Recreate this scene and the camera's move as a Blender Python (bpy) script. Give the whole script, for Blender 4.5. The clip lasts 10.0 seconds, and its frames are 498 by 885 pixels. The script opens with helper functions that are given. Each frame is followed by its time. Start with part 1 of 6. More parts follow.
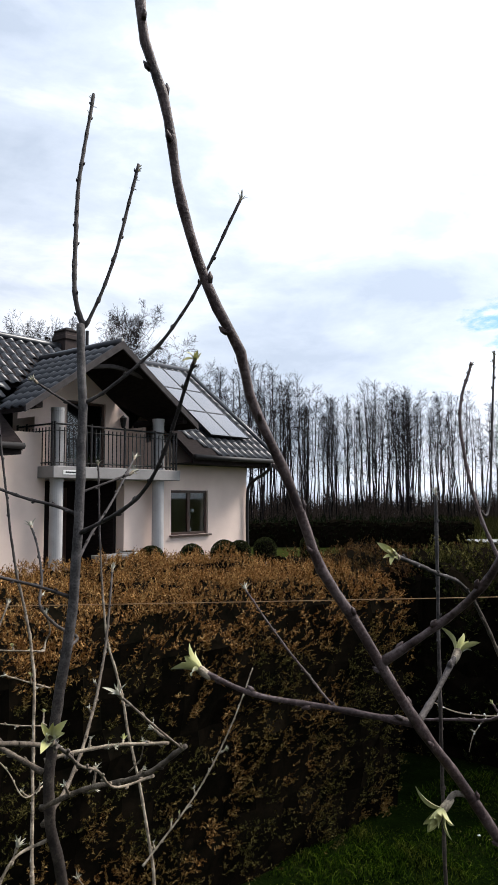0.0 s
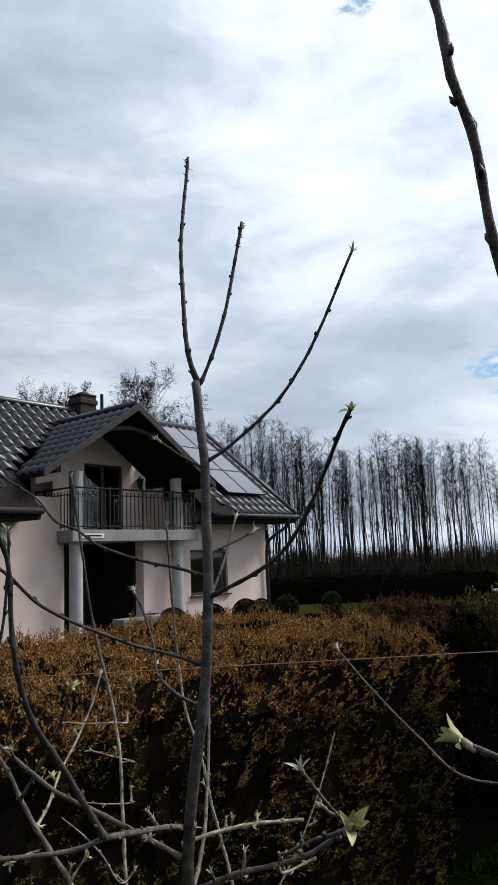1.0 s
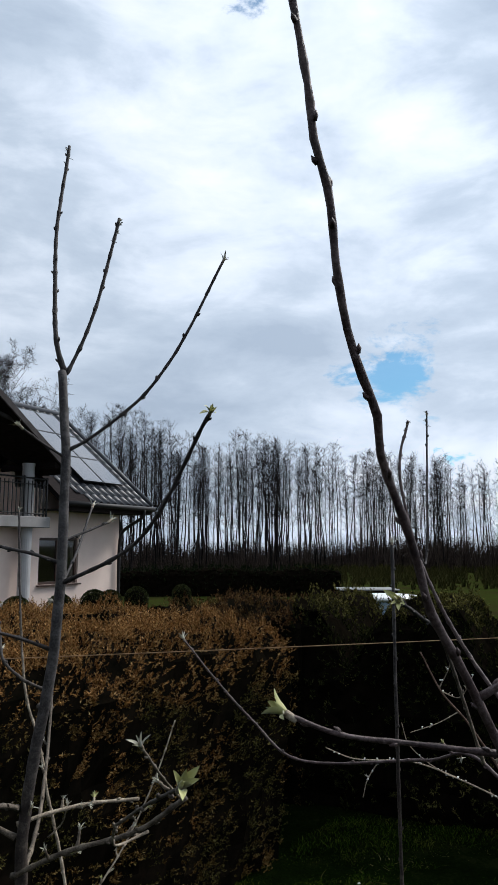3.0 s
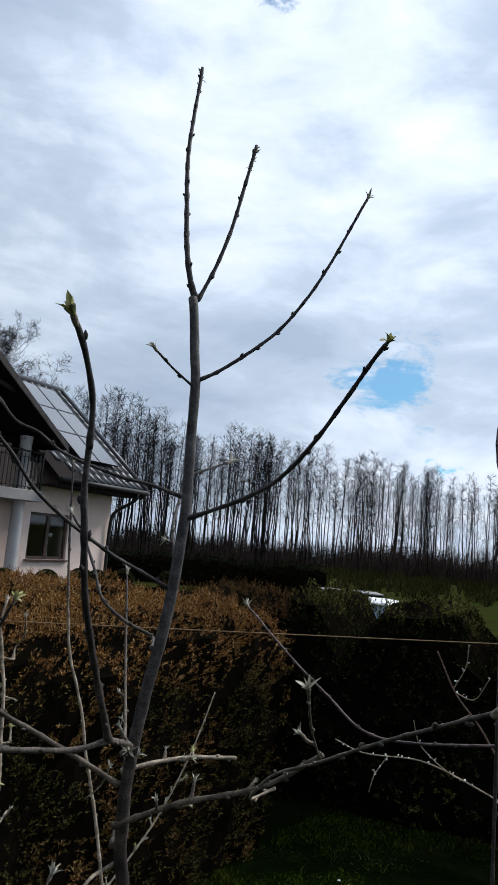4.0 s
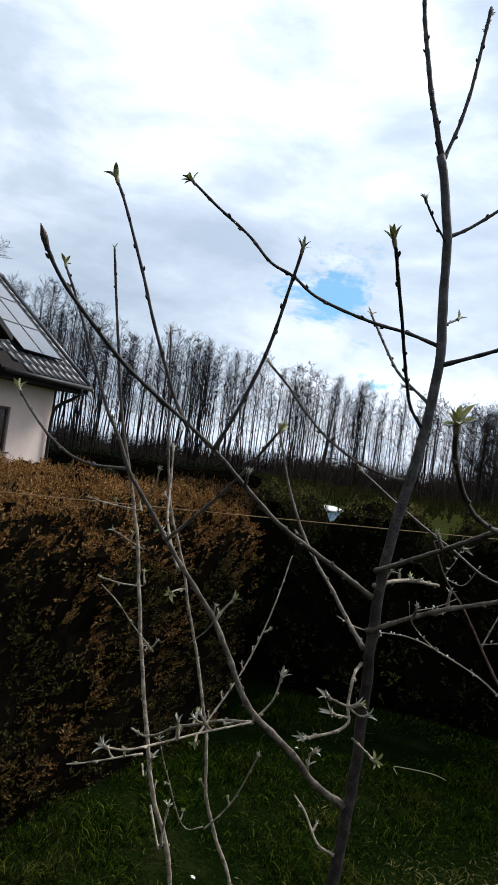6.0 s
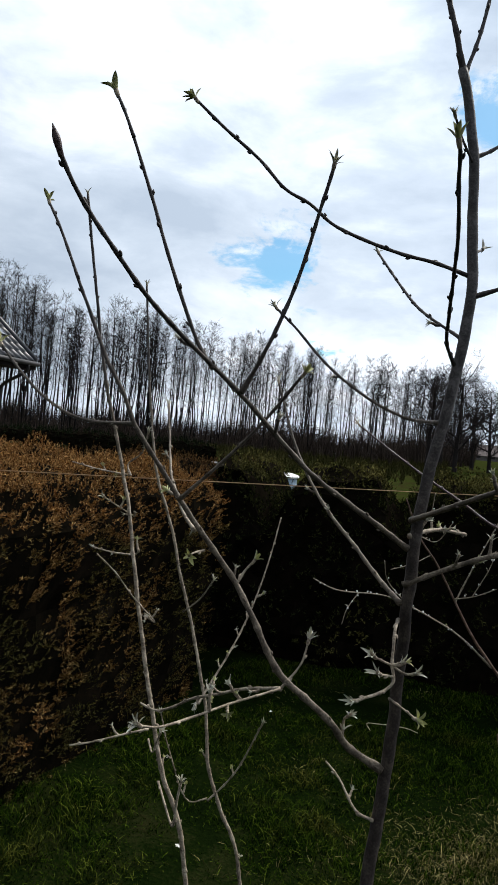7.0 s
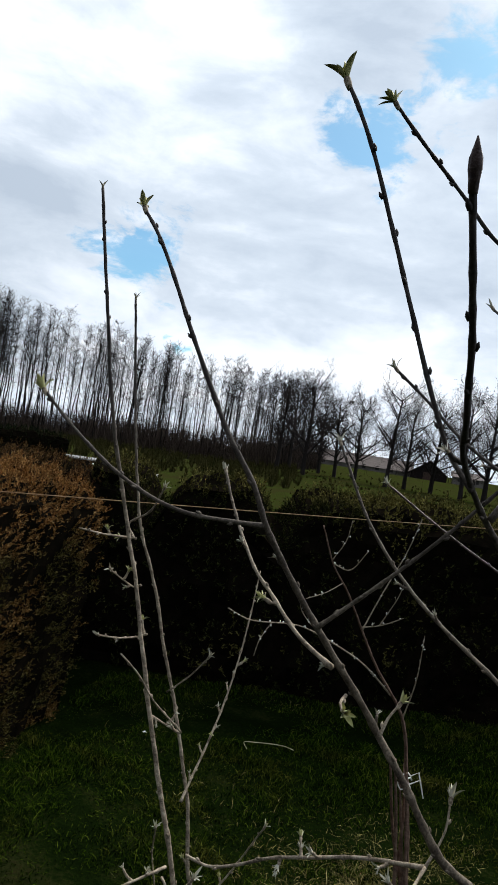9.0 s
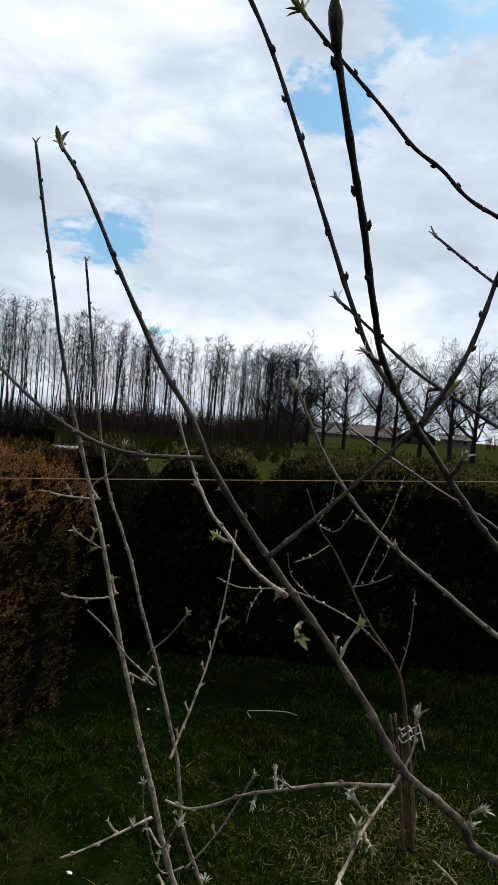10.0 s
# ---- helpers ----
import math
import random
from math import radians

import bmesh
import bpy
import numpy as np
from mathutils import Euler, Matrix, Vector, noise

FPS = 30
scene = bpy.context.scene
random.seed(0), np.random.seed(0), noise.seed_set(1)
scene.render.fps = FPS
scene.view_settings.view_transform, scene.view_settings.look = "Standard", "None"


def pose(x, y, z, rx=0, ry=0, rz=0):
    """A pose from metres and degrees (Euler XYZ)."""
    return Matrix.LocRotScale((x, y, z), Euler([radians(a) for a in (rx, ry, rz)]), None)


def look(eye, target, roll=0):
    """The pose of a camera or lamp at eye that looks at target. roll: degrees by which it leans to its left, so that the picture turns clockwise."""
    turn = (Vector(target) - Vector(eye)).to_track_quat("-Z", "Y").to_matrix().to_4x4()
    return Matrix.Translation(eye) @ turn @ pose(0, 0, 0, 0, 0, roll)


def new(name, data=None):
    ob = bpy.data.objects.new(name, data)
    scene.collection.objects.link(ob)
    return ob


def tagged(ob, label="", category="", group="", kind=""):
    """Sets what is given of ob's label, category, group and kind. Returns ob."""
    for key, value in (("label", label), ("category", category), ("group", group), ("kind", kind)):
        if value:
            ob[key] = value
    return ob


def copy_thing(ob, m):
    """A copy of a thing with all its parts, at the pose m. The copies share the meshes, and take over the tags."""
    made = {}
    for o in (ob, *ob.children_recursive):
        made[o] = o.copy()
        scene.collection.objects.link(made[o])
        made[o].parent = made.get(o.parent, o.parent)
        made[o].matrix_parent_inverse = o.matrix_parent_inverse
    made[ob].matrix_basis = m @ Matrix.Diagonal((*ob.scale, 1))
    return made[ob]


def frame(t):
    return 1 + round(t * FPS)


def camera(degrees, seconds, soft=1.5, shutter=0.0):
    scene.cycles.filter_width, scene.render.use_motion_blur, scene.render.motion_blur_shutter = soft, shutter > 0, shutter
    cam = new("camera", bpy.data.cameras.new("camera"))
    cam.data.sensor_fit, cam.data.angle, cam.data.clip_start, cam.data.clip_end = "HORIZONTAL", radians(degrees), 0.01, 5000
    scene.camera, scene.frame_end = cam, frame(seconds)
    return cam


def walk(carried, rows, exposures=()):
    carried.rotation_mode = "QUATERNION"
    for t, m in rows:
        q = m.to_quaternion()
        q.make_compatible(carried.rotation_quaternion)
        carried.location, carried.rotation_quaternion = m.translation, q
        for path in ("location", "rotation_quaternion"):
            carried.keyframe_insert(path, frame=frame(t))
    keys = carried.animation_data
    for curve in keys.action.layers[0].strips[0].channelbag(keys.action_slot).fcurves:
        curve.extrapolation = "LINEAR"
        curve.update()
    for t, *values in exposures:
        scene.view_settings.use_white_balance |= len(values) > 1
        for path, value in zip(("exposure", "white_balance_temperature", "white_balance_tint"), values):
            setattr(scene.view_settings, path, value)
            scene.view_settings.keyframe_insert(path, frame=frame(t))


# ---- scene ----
cam = camera(38.3, 10.0, soft=1.1)
PATH = [
    (0, (0.528, 0.408, 2.27), (0.449, 2.4, 2.424), -0.1),
    (0.5, (0.459, 0.435, 2.289), (0.383, 2.384, 2.73), 0.6),
    (1, (0.394, 0.425, 2.273), (0.287, 2.398, 2.584), -2.3),
    (1.5, (0.365, 0.406, 2.263), (0.382, 2.388, 2.53), -1.2),
    (2, (0.367, 0.4, 2.259), (0.497, 2.377, 2.532), 0.7),
    (2.5, (0.37, 0.383, 2.268), (0.539, 2.35, 2.588), 0.6),
    (3, (0.393, 0.385, 2.271), (0.671, 2.345, 2.557), 0.1),
    (3.2, (0.395, 0.384, 2.267), (0.768, 2.325, 2.573), 0.3),
    (4.3, (0.146, 0.511, 2.171), (0.43, 2.48, 2.372), 6.3),
    (4.5, (0.08, 0.524, 2.137), (0.421, 2.493, 2.232), 5.9),
    (5, (-0.043, 0.508, 2.085), (0.338, 2.471, 2.113), 7.4),
    (5.5, (-0.082, 0.51, 2.096), (0.382, 2.456, 2.129), 6.9),
    (6, (-0.103, 0.495, 2.099), (0.406, 2.429, 2.133), 8.0),
    (6.2, (-0.107, 0.496, 2.095), (0.426, 2.424, 2.128), 7.9),
    (7.3, (-0.189, 0.66, 2.054), (0.486, 2.542, 2.006), 4.9),
    (7.5, (-0.219, 0.728, 2.046), (0.471, 2.606, 2.042), 4.3),
    (8, (-0.261, 0.861, 2.036), (0.565, 2.68, 1.93), 5.4),
    (8.5, (-0.28, 0.861, 2.078), (0.681, 2.614, 2.001), 6.0),
    (9, (-0.339, 0.882, 2.125), (0.681, 2.603, 2.133), 9.0),
    (9.5, (-0.35, 0.897, 2.135), (0.687, 2.607, 2.159), 8.1),
    (10, (-0.297, 0.864, 2.092), (0.757, 2.563, 2.042), 4.7),
]
EXPOSURES = [(0, 0.28, 6450, 12), (0.5, -0.22, 6300, 10), (1, -0.22, 6300, 9), (2.5, -0.29, 6200, 9), (4.3, -0.28, 6000, 9), (5.0, -0.06, 6050, 9), (5.5, -0.03, 6100, 9), (7.5, -0.02, 6450, 9), (9, -0.10, 6500, 9), (10, -0.22, 6450, 9)]  # stops, kelvin, tint
walk(cam, [(t, look(eye, target, roll)) for t, eye, target, roll in PATH], EXPOSURES)

# ---- sky and sun ----
SUN_ELEVATION, SUN_AZIMUTH = 45.0, 63.0  # degrees; azimuth clockwise from +y


def make_sky():
    w = bpy.data.worlds.new("sky")
    scene.world = w
    w.use_nodes = True
    nt = w.node_tree
    nt.nodes.clear()
    out = nt.nodes.new("ShaderNodeOutputWorld")
    bg = nt.nodes.new("ShaderNodeBackground")
    nt.links.new(bg.outputs[0], out.inputs[0])
    sky = nt.nodes.new("ShaderNodeTexSky")
    sky.sky_type, sky.sun_disc = "NISHITA", False
    sky.sun_elevation, sky.sun_rotation = radians(SUN_ELEVATION), radians(SUN_AZIMUTH)
    tc = nt.nodes.new("ShaderNodeTexCoord")

    def maths(op, a, b=0.0, clamp=False):
        m = nt.nodes.new("ShaderNodeMath")
        m.operation, m.use_clamp = op, clamp
        for s, v in ((m.inputs[0], a), (m.inputs[1], b)):
            if isinstance(v, (int, float)):
                s.default_value = v
            else:
                nt.links.new(v, s)
        return m.outputs[0]

    def cloud_noise(scale, squeeze, detail, shift, rough=0.55, distortion=0.3):
        mp = nt.nodes.new("ShaderNodeMapping")
        mp.inputs["Scale"].default_value = (1, 1, squeeze)
        mp.inputs["Location"].default_value = shift
        nt.links.new(tc.outputs["Generated"], mp.inputs[0])
        n = nt.nodes.new("ShaderNodeTexNoise")
        n.inputs["Scale"].default_value, n.inputs["Detail"].default_value = scale, detail
        n.inputs["Roughness"].default_value, n.inputs["Distortion"].default_value = rough, distortion
        nt.links.new(mp.outputs[0], n.inputs["Vector"])
        return n.outputs["Fac"]

    def toward(direction, inner, outer, ragged):
        """1 near a direction of the sky, 0 away from it, with a ragged rim."""
        flat = nt.nodes.new("ShaderNodeMapping")
        flat.inputs["Scale"].default_value = (1, 1, 1.5)
        nt.links.new(tc.outputs["Generated"], flat.inputs[0])
        d = nt.nodes.new("ShaderNodeVectorMath")
        d.operation = "DISTANCE"
        x, y, z = Vector(direction).normalized()
        d.inputs[1].default_value = (x, y, z * 1.5)
        nt.links.new(flat.outputs[0], d.inputs[0])
        r = maths("ADD", d.outputs["Value"], maths("MULTIPLY", maths("SUBTRACT", ragged, 0.5), 0.42))
        m = nt.nodes.new("ShaderNodeMapRange")
        m.interpolation_type = "SMOOTHSTEP"
        for key, v in (("From Min", inner), ("From Max", outer), ("To Min", 0.88), ("To Max", 0.0)):
            m.inputs[key].default_value = v
        nt.links.new(r, m.inputs["Value"])
        return m.outputs[0]

    broad = cloud_noise(1.7, 2.2, 4, (3.1, 0.4, 0.2), 0.5)
    puffs = cloud_noise(5.5, 2.6, 8, (1.0, 2.2, 0.7), 0.58)
    wisps = cloud_noise(16.0, 2.2, 6, (4.0, 1.2, 2.7), 0.6)
    # the lit and the grey parts of the cloud deck
    body = maths("ADD", maths("MULTIPLY", broad, 0.60), maths("ADD", maths("MULTIPLY", puffs, 0.32), maths("MULTIPLY", wisps, 0.08)))
    shade = nt.nodes.new("ShaderNodeValToRGB")
    stops = [(0.40, (0.45, 0.525, 0.63)), (0.49, (0.59, 0.665, 0.765)), (0.56, (0.80, 0.86, 0.95)), (0.65, (1.0, 1.01, 1.05))]
    while len(shade.color_ramp.elements) < len(stops):
        shade.color_ramp.elements.new(0.5)
    for e, (p, c) in zip(shade.color_ramp.elements, stops):
        e.position, e.color = p, (*c, 1)
    nt.links.new(body, shade.inputs[0])
    # the deck glows on the sun's side and is dull on the other
    e, a = radians(SUN_ELEVATION), radians(SUN_AZIMUTH)
    near = nt.nodes.new("ShaderNodeVectorMath")
    near.operation = "DOT_PRODUCT"
    near.inputs[1].default_value = (math.sin(a) * math.cos(e), math.cos(a) * math.cos(e), math.sin(e))
    nt.links.new(tc.outputs["Generated"], near.inputs[0])
    glow = nt.nodes.new("ShaderNodeMapRange")
    glow.interpolation_type = "SMOOTHSTEP"
    for key, v in (("From Min", -1.0), ("From Max", 0.95), ("To Min", 0.12), ("To Max", 1.45)):
        glow.inputs[key].default_value = v
    nt.links.new(near.outputs["Value"], glow.inputs["Value"])
    lit = nt.nodes.new("ShaderNodeMix")
    lit.data_type, lit.blend_type = "RGBA", "MULTIPLY"
    lit.inputs["Factor"].default_value = 1.0
    nt.links.new(shade.outputs[0], lit.inputs["A"])
    nt.links.new(glow.outputs[0], lit.inputs["B"])
    # gaps of blue between the clouds
    ragged = maths("ADD", maths("MULTIPLY", cloud_noise(11.0, 2.0, 7, (2.0, 5.2, 1.7), 0.62), 0.7), maths("MULTIPLY", wisps, 0.3))
    gap = None
    for direction, inner, outer in GAPS:
        g = toward(direction, inner, outer, ragged)
        gap = g if gap is None else maths("MAXIMUM", gap, g)
    blue = nt.nodes.new("ShaderNodeMix")
    blue.data_type, blue.blend_type = "RGBA", "MULTIPLY"
    blue.inputs["Factor"].default_value = 1.0
    blue.inputs["B"].default_value = (BLUE * 0.50, BLUE * 0.86, BLUE * 0.98, 1)
    nt.links.new(sky.outputs[0], blue.inputs["A"])
    mix = nt.nodes.new("ShaderNodeMix")
    mix.data_type = "RGBA"
    nt.links.new(gap, mix.inputs["Factor"])
    nt.links.new(lit.outputs["Result"], mix.inputs["A"])
    nt.links.new(blue.outputs["Result"], mix.inputs["B"])
    nt.links.new(mix.outputs["Result"], bg.inputs["Color"])
    bg.inputs["Strength"].default_value = SKY_STRENGTH


SKY_STRENGTH, BLUE = 0.95, 0.145
GAPS = [((0.325, 0.915, 0.24), 0.03, 0.08), ((0.40, 0.905, 0.115), 0.0, 0.02), ((0.545, 0.735, 0.405), 0.03, 0.08), ((0.61, 0.62, 0.51), 0.02, 0.085), ((0.065, 0.745, 0.67), 0.0, 0.045), ((-0.5, -0.6, 0.62), 0.1, 0.3)]
make_sky()
sun = new("sun", bpy.data.lights.new("sun", "SUN"))
sun.data.energy, sun.data.angle, sun.data.color = 4.2, radians(22), (1.0, 0.94, 0.86)
e, a = radians(SUN_ELEVATION), radians(SUN_AZIMUTH)
sun.matrix_basis = look((0, 0, 30), (-math.sin(a) * math.cos(e), -math.cos(a) * math.cos(e), 30 - math.sin(e)))

# ---- materials ----
def node_material(name, rough=0.8, metal=0.0, spec=0.5):
    m = bpy.data.materials.new(name)
    m.use_nodes = True
    nt = m.node_tree
    b = nt.nodes["Principled BSDF"]
    b.inputs["Roughness"].default_value = rough
    b.inputs["Metallic"].default_value = metal
    b.inputs["Specular IOR Level"].default_value = spec
    return m, nt, b


def ramp_node(nt, fac, stops):
    r = nt.nodes.new("ShaderNodeValToRGB")
    while len(r.color_ramp.elements) < len(stops):
        r.color_ramp.elements.new(0.5)
    for e, (p, c) in zip(r.color_ramp.elements, stops):
        e.position, e.color = p, (*c, 1)
    nt.links.new(fac, r.inputs[0])
    return r.outputs[0]


def noise_node(nt, scale, detail=4, rough=0.55, coord="Object", stretch=(1, 1, 1), distortion=0.0):
    tc = nt.nodes.new("ShaderNodeTexCoord")
    mp = nt.nodes.new("ShaderNodeMapping")
    mp.inputs["Scale"].default_value = stretch
    n = nt.nodes.new("ShaderNodeTexNoise")
    n.inputs["Scale"].default_value = scale
    n.inputs["Detail"].default_value = detail
    n.inputs["Roughness"].default_value = rough
    n.inputs["Distortion"].default_value = distortion
    nt.links.new(tc.outputs[coord], mp.inputs[0])
    nt.links.new(mp.outputs[0], n.inputs["Vector"])
    return n.outputs["Fac"]


def mix_color(nt, fac, a, b, blend="MIX"):
    m = nt.nodes.new("ShaderNodeMix")
    m.data_type, m.blend_type = "RGBA", blend
    for socket, v in ((m.inputs["Factor"], fac), (m.inputs["A"], a), (m.inputs["B"], b)):
        if isinstance(v, (int, float)):
            socket.default_value = v
        elif isinstance(v, tuple):
            socket.default_value = (*v, 1)
        else:
            nt.links.new(v, socket)
    return m.outputs["Result"]


def math_node(nt, op, a, b=0.0, clamp=False):
    m = nt.nodes.new("ShaderNodeMath")
    m.operation, m.use_clamp = op, clamp
    for socket, v in ((m.inputs[0], a), (m.inputs[1], b)):
        if isinstance(v, (int, float)):
            socket.default_value = v
        else:
            nt.links.new(v, socket)
    return m.outputs[0]


def bump_node(nt, b, height, strength=0.3, distance=0.01):
    n = nt.nodes.new("ShaderNodeBump")
    n.inputs["Strength"].default_value, n.inputs["Distance"].default_value = strength, distance
    nt.links.new(height, n.inputs["Height"])
    nt.links.new(n.outputs[0], b.inputs["Normal"])


def simple_material(name, c1, c2, scale=8.0, rough=0.8, metal=0.0, bump=0.2, dist=0.005, fine=60.0, spec=0.5, piece=0.0, stretch=(1, 1, 1)):
    """Two-scale variation between two colours, with fine relief; piece: random lightness from piece to piece."""
    m, nt, b = node_material(name, rough, metal, spec)
    broad, fine_n = noise_node(nt, scale, stretch=stretch), noise_node(nt, fine, 3, stretch=stretch)
    f = math_node(nt, "ADD", math_node(nt, "MULTIPLY", broad, 0.65), math_node(nt, "MULTIPLY", fine_n, 0.35))
    col = ramp_node(nt, f, [(0.36, c1), (0.64, c2)])
    if piece:
        oi = nt.nodes.new("ShaderNodeObjectInfo")
        v = math_node(nt, "ADD", math_node(nt, "MULTIPLY", oi.outputs["Random"], piece * 2), 1 - piece)
        col = mix_color(nt, 1.0, col, mixed_grey(nt, v), "MULTIPLY")
    nt.links.new(col, b.inputs["Base Color"])
    if bump:
        bump_node(nt, b, f, bump, dist)
    return m


def mixed_grey(nt, v):
    c = nt.nodes.new("ShaderNodeCombineColor")
    for i in range(3):
        nt.links.new(v, c.inputs[i])
    return c.outputs[0]


def island_material(name, stops, patch_stops=None, patch_scale=1.2, rough=0.75, spec=0.3, patch_range=(0.42, 0.6), patch_mix=1.0, crest=None):
    """Foliage: colour by leaf, and a second set of colours in broad patches."""
    m, nt, b = node_material(name, rough, 0, spec)
    g = nt.nodes.new("ShaderNodeNewGeometry")
    col = ramp_node(nt, g.outputs["Random Per Island"], stops)
    if patch_stops:
        other = ramp_node(nt, g.outputs["Random Per Island"], patch_stops)
        n = noise_node(nt, patch_scale, 4, 0.6)
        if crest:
            # winter bronze set thickest on the crown, painting light from above into the colour
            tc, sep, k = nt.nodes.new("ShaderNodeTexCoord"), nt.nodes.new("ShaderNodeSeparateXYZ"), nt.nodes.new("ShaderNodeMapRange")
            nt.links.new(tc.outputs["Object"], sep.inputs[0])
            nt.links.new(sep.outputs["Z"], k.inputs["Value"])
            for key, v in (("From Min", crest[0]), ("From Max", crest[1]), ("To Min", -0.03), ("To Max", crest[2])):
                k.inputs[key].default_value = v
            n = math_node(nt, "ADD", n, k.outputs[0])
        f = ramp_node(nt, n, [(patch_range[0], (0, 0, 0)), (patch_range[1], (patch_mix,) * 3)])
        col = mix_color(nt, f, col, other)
    nt.links.new(col, b.inputs["Base Color"])
    return m


M_RENDER = simple_material("pale_pink_render", (0.66, 0.52, 0.45), (0.78, 0.63, 0.55), 1.2, 0.9, bump=0.25, dist=0.004, fine=150)
M_TILE = simple_material("graphite_roof_tile", (0.011, 0.012, 0.016), (0.028, 0.031, 0.039), 6, 0.34, bump=0.15, fine=80, piece=0.25)
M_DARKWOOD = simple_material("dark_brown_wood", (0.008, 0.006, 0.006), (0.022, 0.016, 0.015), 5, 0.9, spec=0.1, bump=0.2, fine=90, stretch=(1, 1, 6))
M_FRAME = simple_material("brown_window_frame", (0.035, 0.016, 0.010), (0.07, 0.035, 0.024), 6, 0.45, bump=0.1, fine=120)
M_CONCRETE = simple_material("grey_plaster_trim", (0.21, 0.20, 0.195), (0.30, 0.285, 0.28), 2.5, 0.85, bump=0.2, fine=70)
M_COLUMN = simple_material("grey_column_plaster", (0.33, 0.32, 0.32), (0.43, 0.42, 0.42), 3, 0.8, bump=0.15, fine=90)
M_IRON = simple_material("black_iron", (0.012, 0.012, 0.013), (0.03, 0.028, 0.028), 20, 0.45, 0.6, bump=0.1)
M_GUTTER = simple_material("dark_gutter_metal", (0.008, 0.007, 0.007), (0.018, 0.016, 0.016), 6, 0.55, 0.0, spec=0.3, bump=0.05)
M_BRICK = simple_material("dark_chimney_brick", (0.012, 0.007, 0.006), (0.030, 0.016, 0.014), 9, 0.85, bump=0.5, fine=60, piece=0.25)
M_BARGE = simple_material("weathered_barge_board", (0.035, 0.030, 0.030), (0.070, 0.062, 0.062), 5, 0.8, spec=0.2, bump=0.2, fine=90)
M_WHITE = simple_material("white_enamel", (0.70, 0.70, 0.68), (0.82, 0.82, 0.80), 8, 0.4, bump=0.05)


def glass_material():
    m, nt, b = node_material("window_glass", 0.03, 0, 0.5)
    b.inputs["Base Color"].default_value = (0.75, 0.8, 0.82, 1)
    b.inputs["Transmission Weight"].default_value = 1.0
    b.inputs["IOR"].default_value = 1.45
    return m


M_GLASS = glass_material()


def panel_material():
    m, nt, b = node_material("solar_cell_glass", 0.08, 0, 0.9)
    b.inputs["Coat Weight"].default_value = 1.0
    b.inputs["Coat Roughness"].default_value = 0.05
    tc = nt.nodes.new("ShaderNodeTexCoord")
    br = nt.nodes.new("ShaderNodeTexBrick")
    br.offset = 0
    br.inputs["Scale"].default_value = 6.0
    br.inputs["Mortar Size"].default_value = 0.012
    br.inputs["Brick Width"].default_value, br.inputs["Row Height"].default_value = 1.0, 1.0
    br.inputs["Color1"].default_value = br.inputs["Color2"].default_value = (0.012, 0.016, 0.03, 1)
    br.inputs["Mortar"].default_value = (0.04, 0.045, 0.055, 1)
    nt.links.new(tc.outputs["Object"], br.inputs["Vector"])
    nt.links.new(br.outputs["Color"], b.inputs["Base Color"])
    return m


M_SOLAR = panel_material()
M_RIM = simple_material("black_anodised_rim", (0.015, 0.016, 0.018), (0.03, 0.03, 0.033), 10, 0.4, 0.5, bump=0.05)

# ---- building helpers ----
def link_mesh(name, bm, material, parent=None, label="", smooth=False):
    me = bpy.data.meshes.new(name)
    bm.normal_update()
    bm.to_mesh(me)
    bm.free()
    return link_data(name, me, material, parent, label, smooth)


def link_data(name, me, material, parent=None, label="", smooth=False):
    if material and not me.materials:
        me.materials.append(material)
    if smooth:
        me.polygons.foreach_set("use_smooth", [True] * len(me.polygons))
    ob = new(name, me)
    if parent:
        ob.parent = parent
    return tagged(ob, label)


def part(name, bm, material, parent, label="", smooth=False):
    return link_mesh(name, bm, material, parent, label, smooth)


def empty(name, m, label, category, group="", kind=""):
    ob = new(name)
    ob.matrix_basis = m
    ob.empty_display_size = 0.1
    return tagged(ob, label, category, group, kind)


def add_box(bm, lo, hi, bevel=0.0, m=None):
    made = bmesh.ops.create_cube(bm, size=1)["verts"]
    lo, hi = Vector(lo), Vector(hi)
    for v in made:
        v.co = Vector((lo[i] + (v.co[i] + 0.5) * (hi[i] - lo[i]) for i in range(3)))
    if bevel:
        edges = list({e for v in made for e in v.link_edges})
        out = bmesh.ops.bevel(bm, geom=edges, offset=bevel, segments=1, affect="EDGES", profile=0.5)
        made = list({v for f in out["faces"] for v in f.verts} | {v for v in made if v.is_valid})
    if m is not None:
        bmesh.ops.transform(bm, matrix=m, verts=[v for v in made if v.is_valid])
    return bm


def box(lo, hi, bevel=0.0, m=None):
    return add_box(bmesh.new(), lo, hi, bevel, m)


def add_prism(bm, outline, depth, m):
    """A flat outline in x and y, given thickness depth along z, placed by m."""
    low = [bm.verts.new(m @ Vector((x, y, 0))) for x, y in outline]
    top = [bm.verts.new(m @ Vector((x, y, depth))) for x, y in outline]
    bm.faces.new(low[::-1])
    bm.faces.new(top)
    for i in range(len(low)):
        j = (i + 1) % len(low)
        bm.faces.new((low[i], low[j], top[j], top[i]))
    return bm


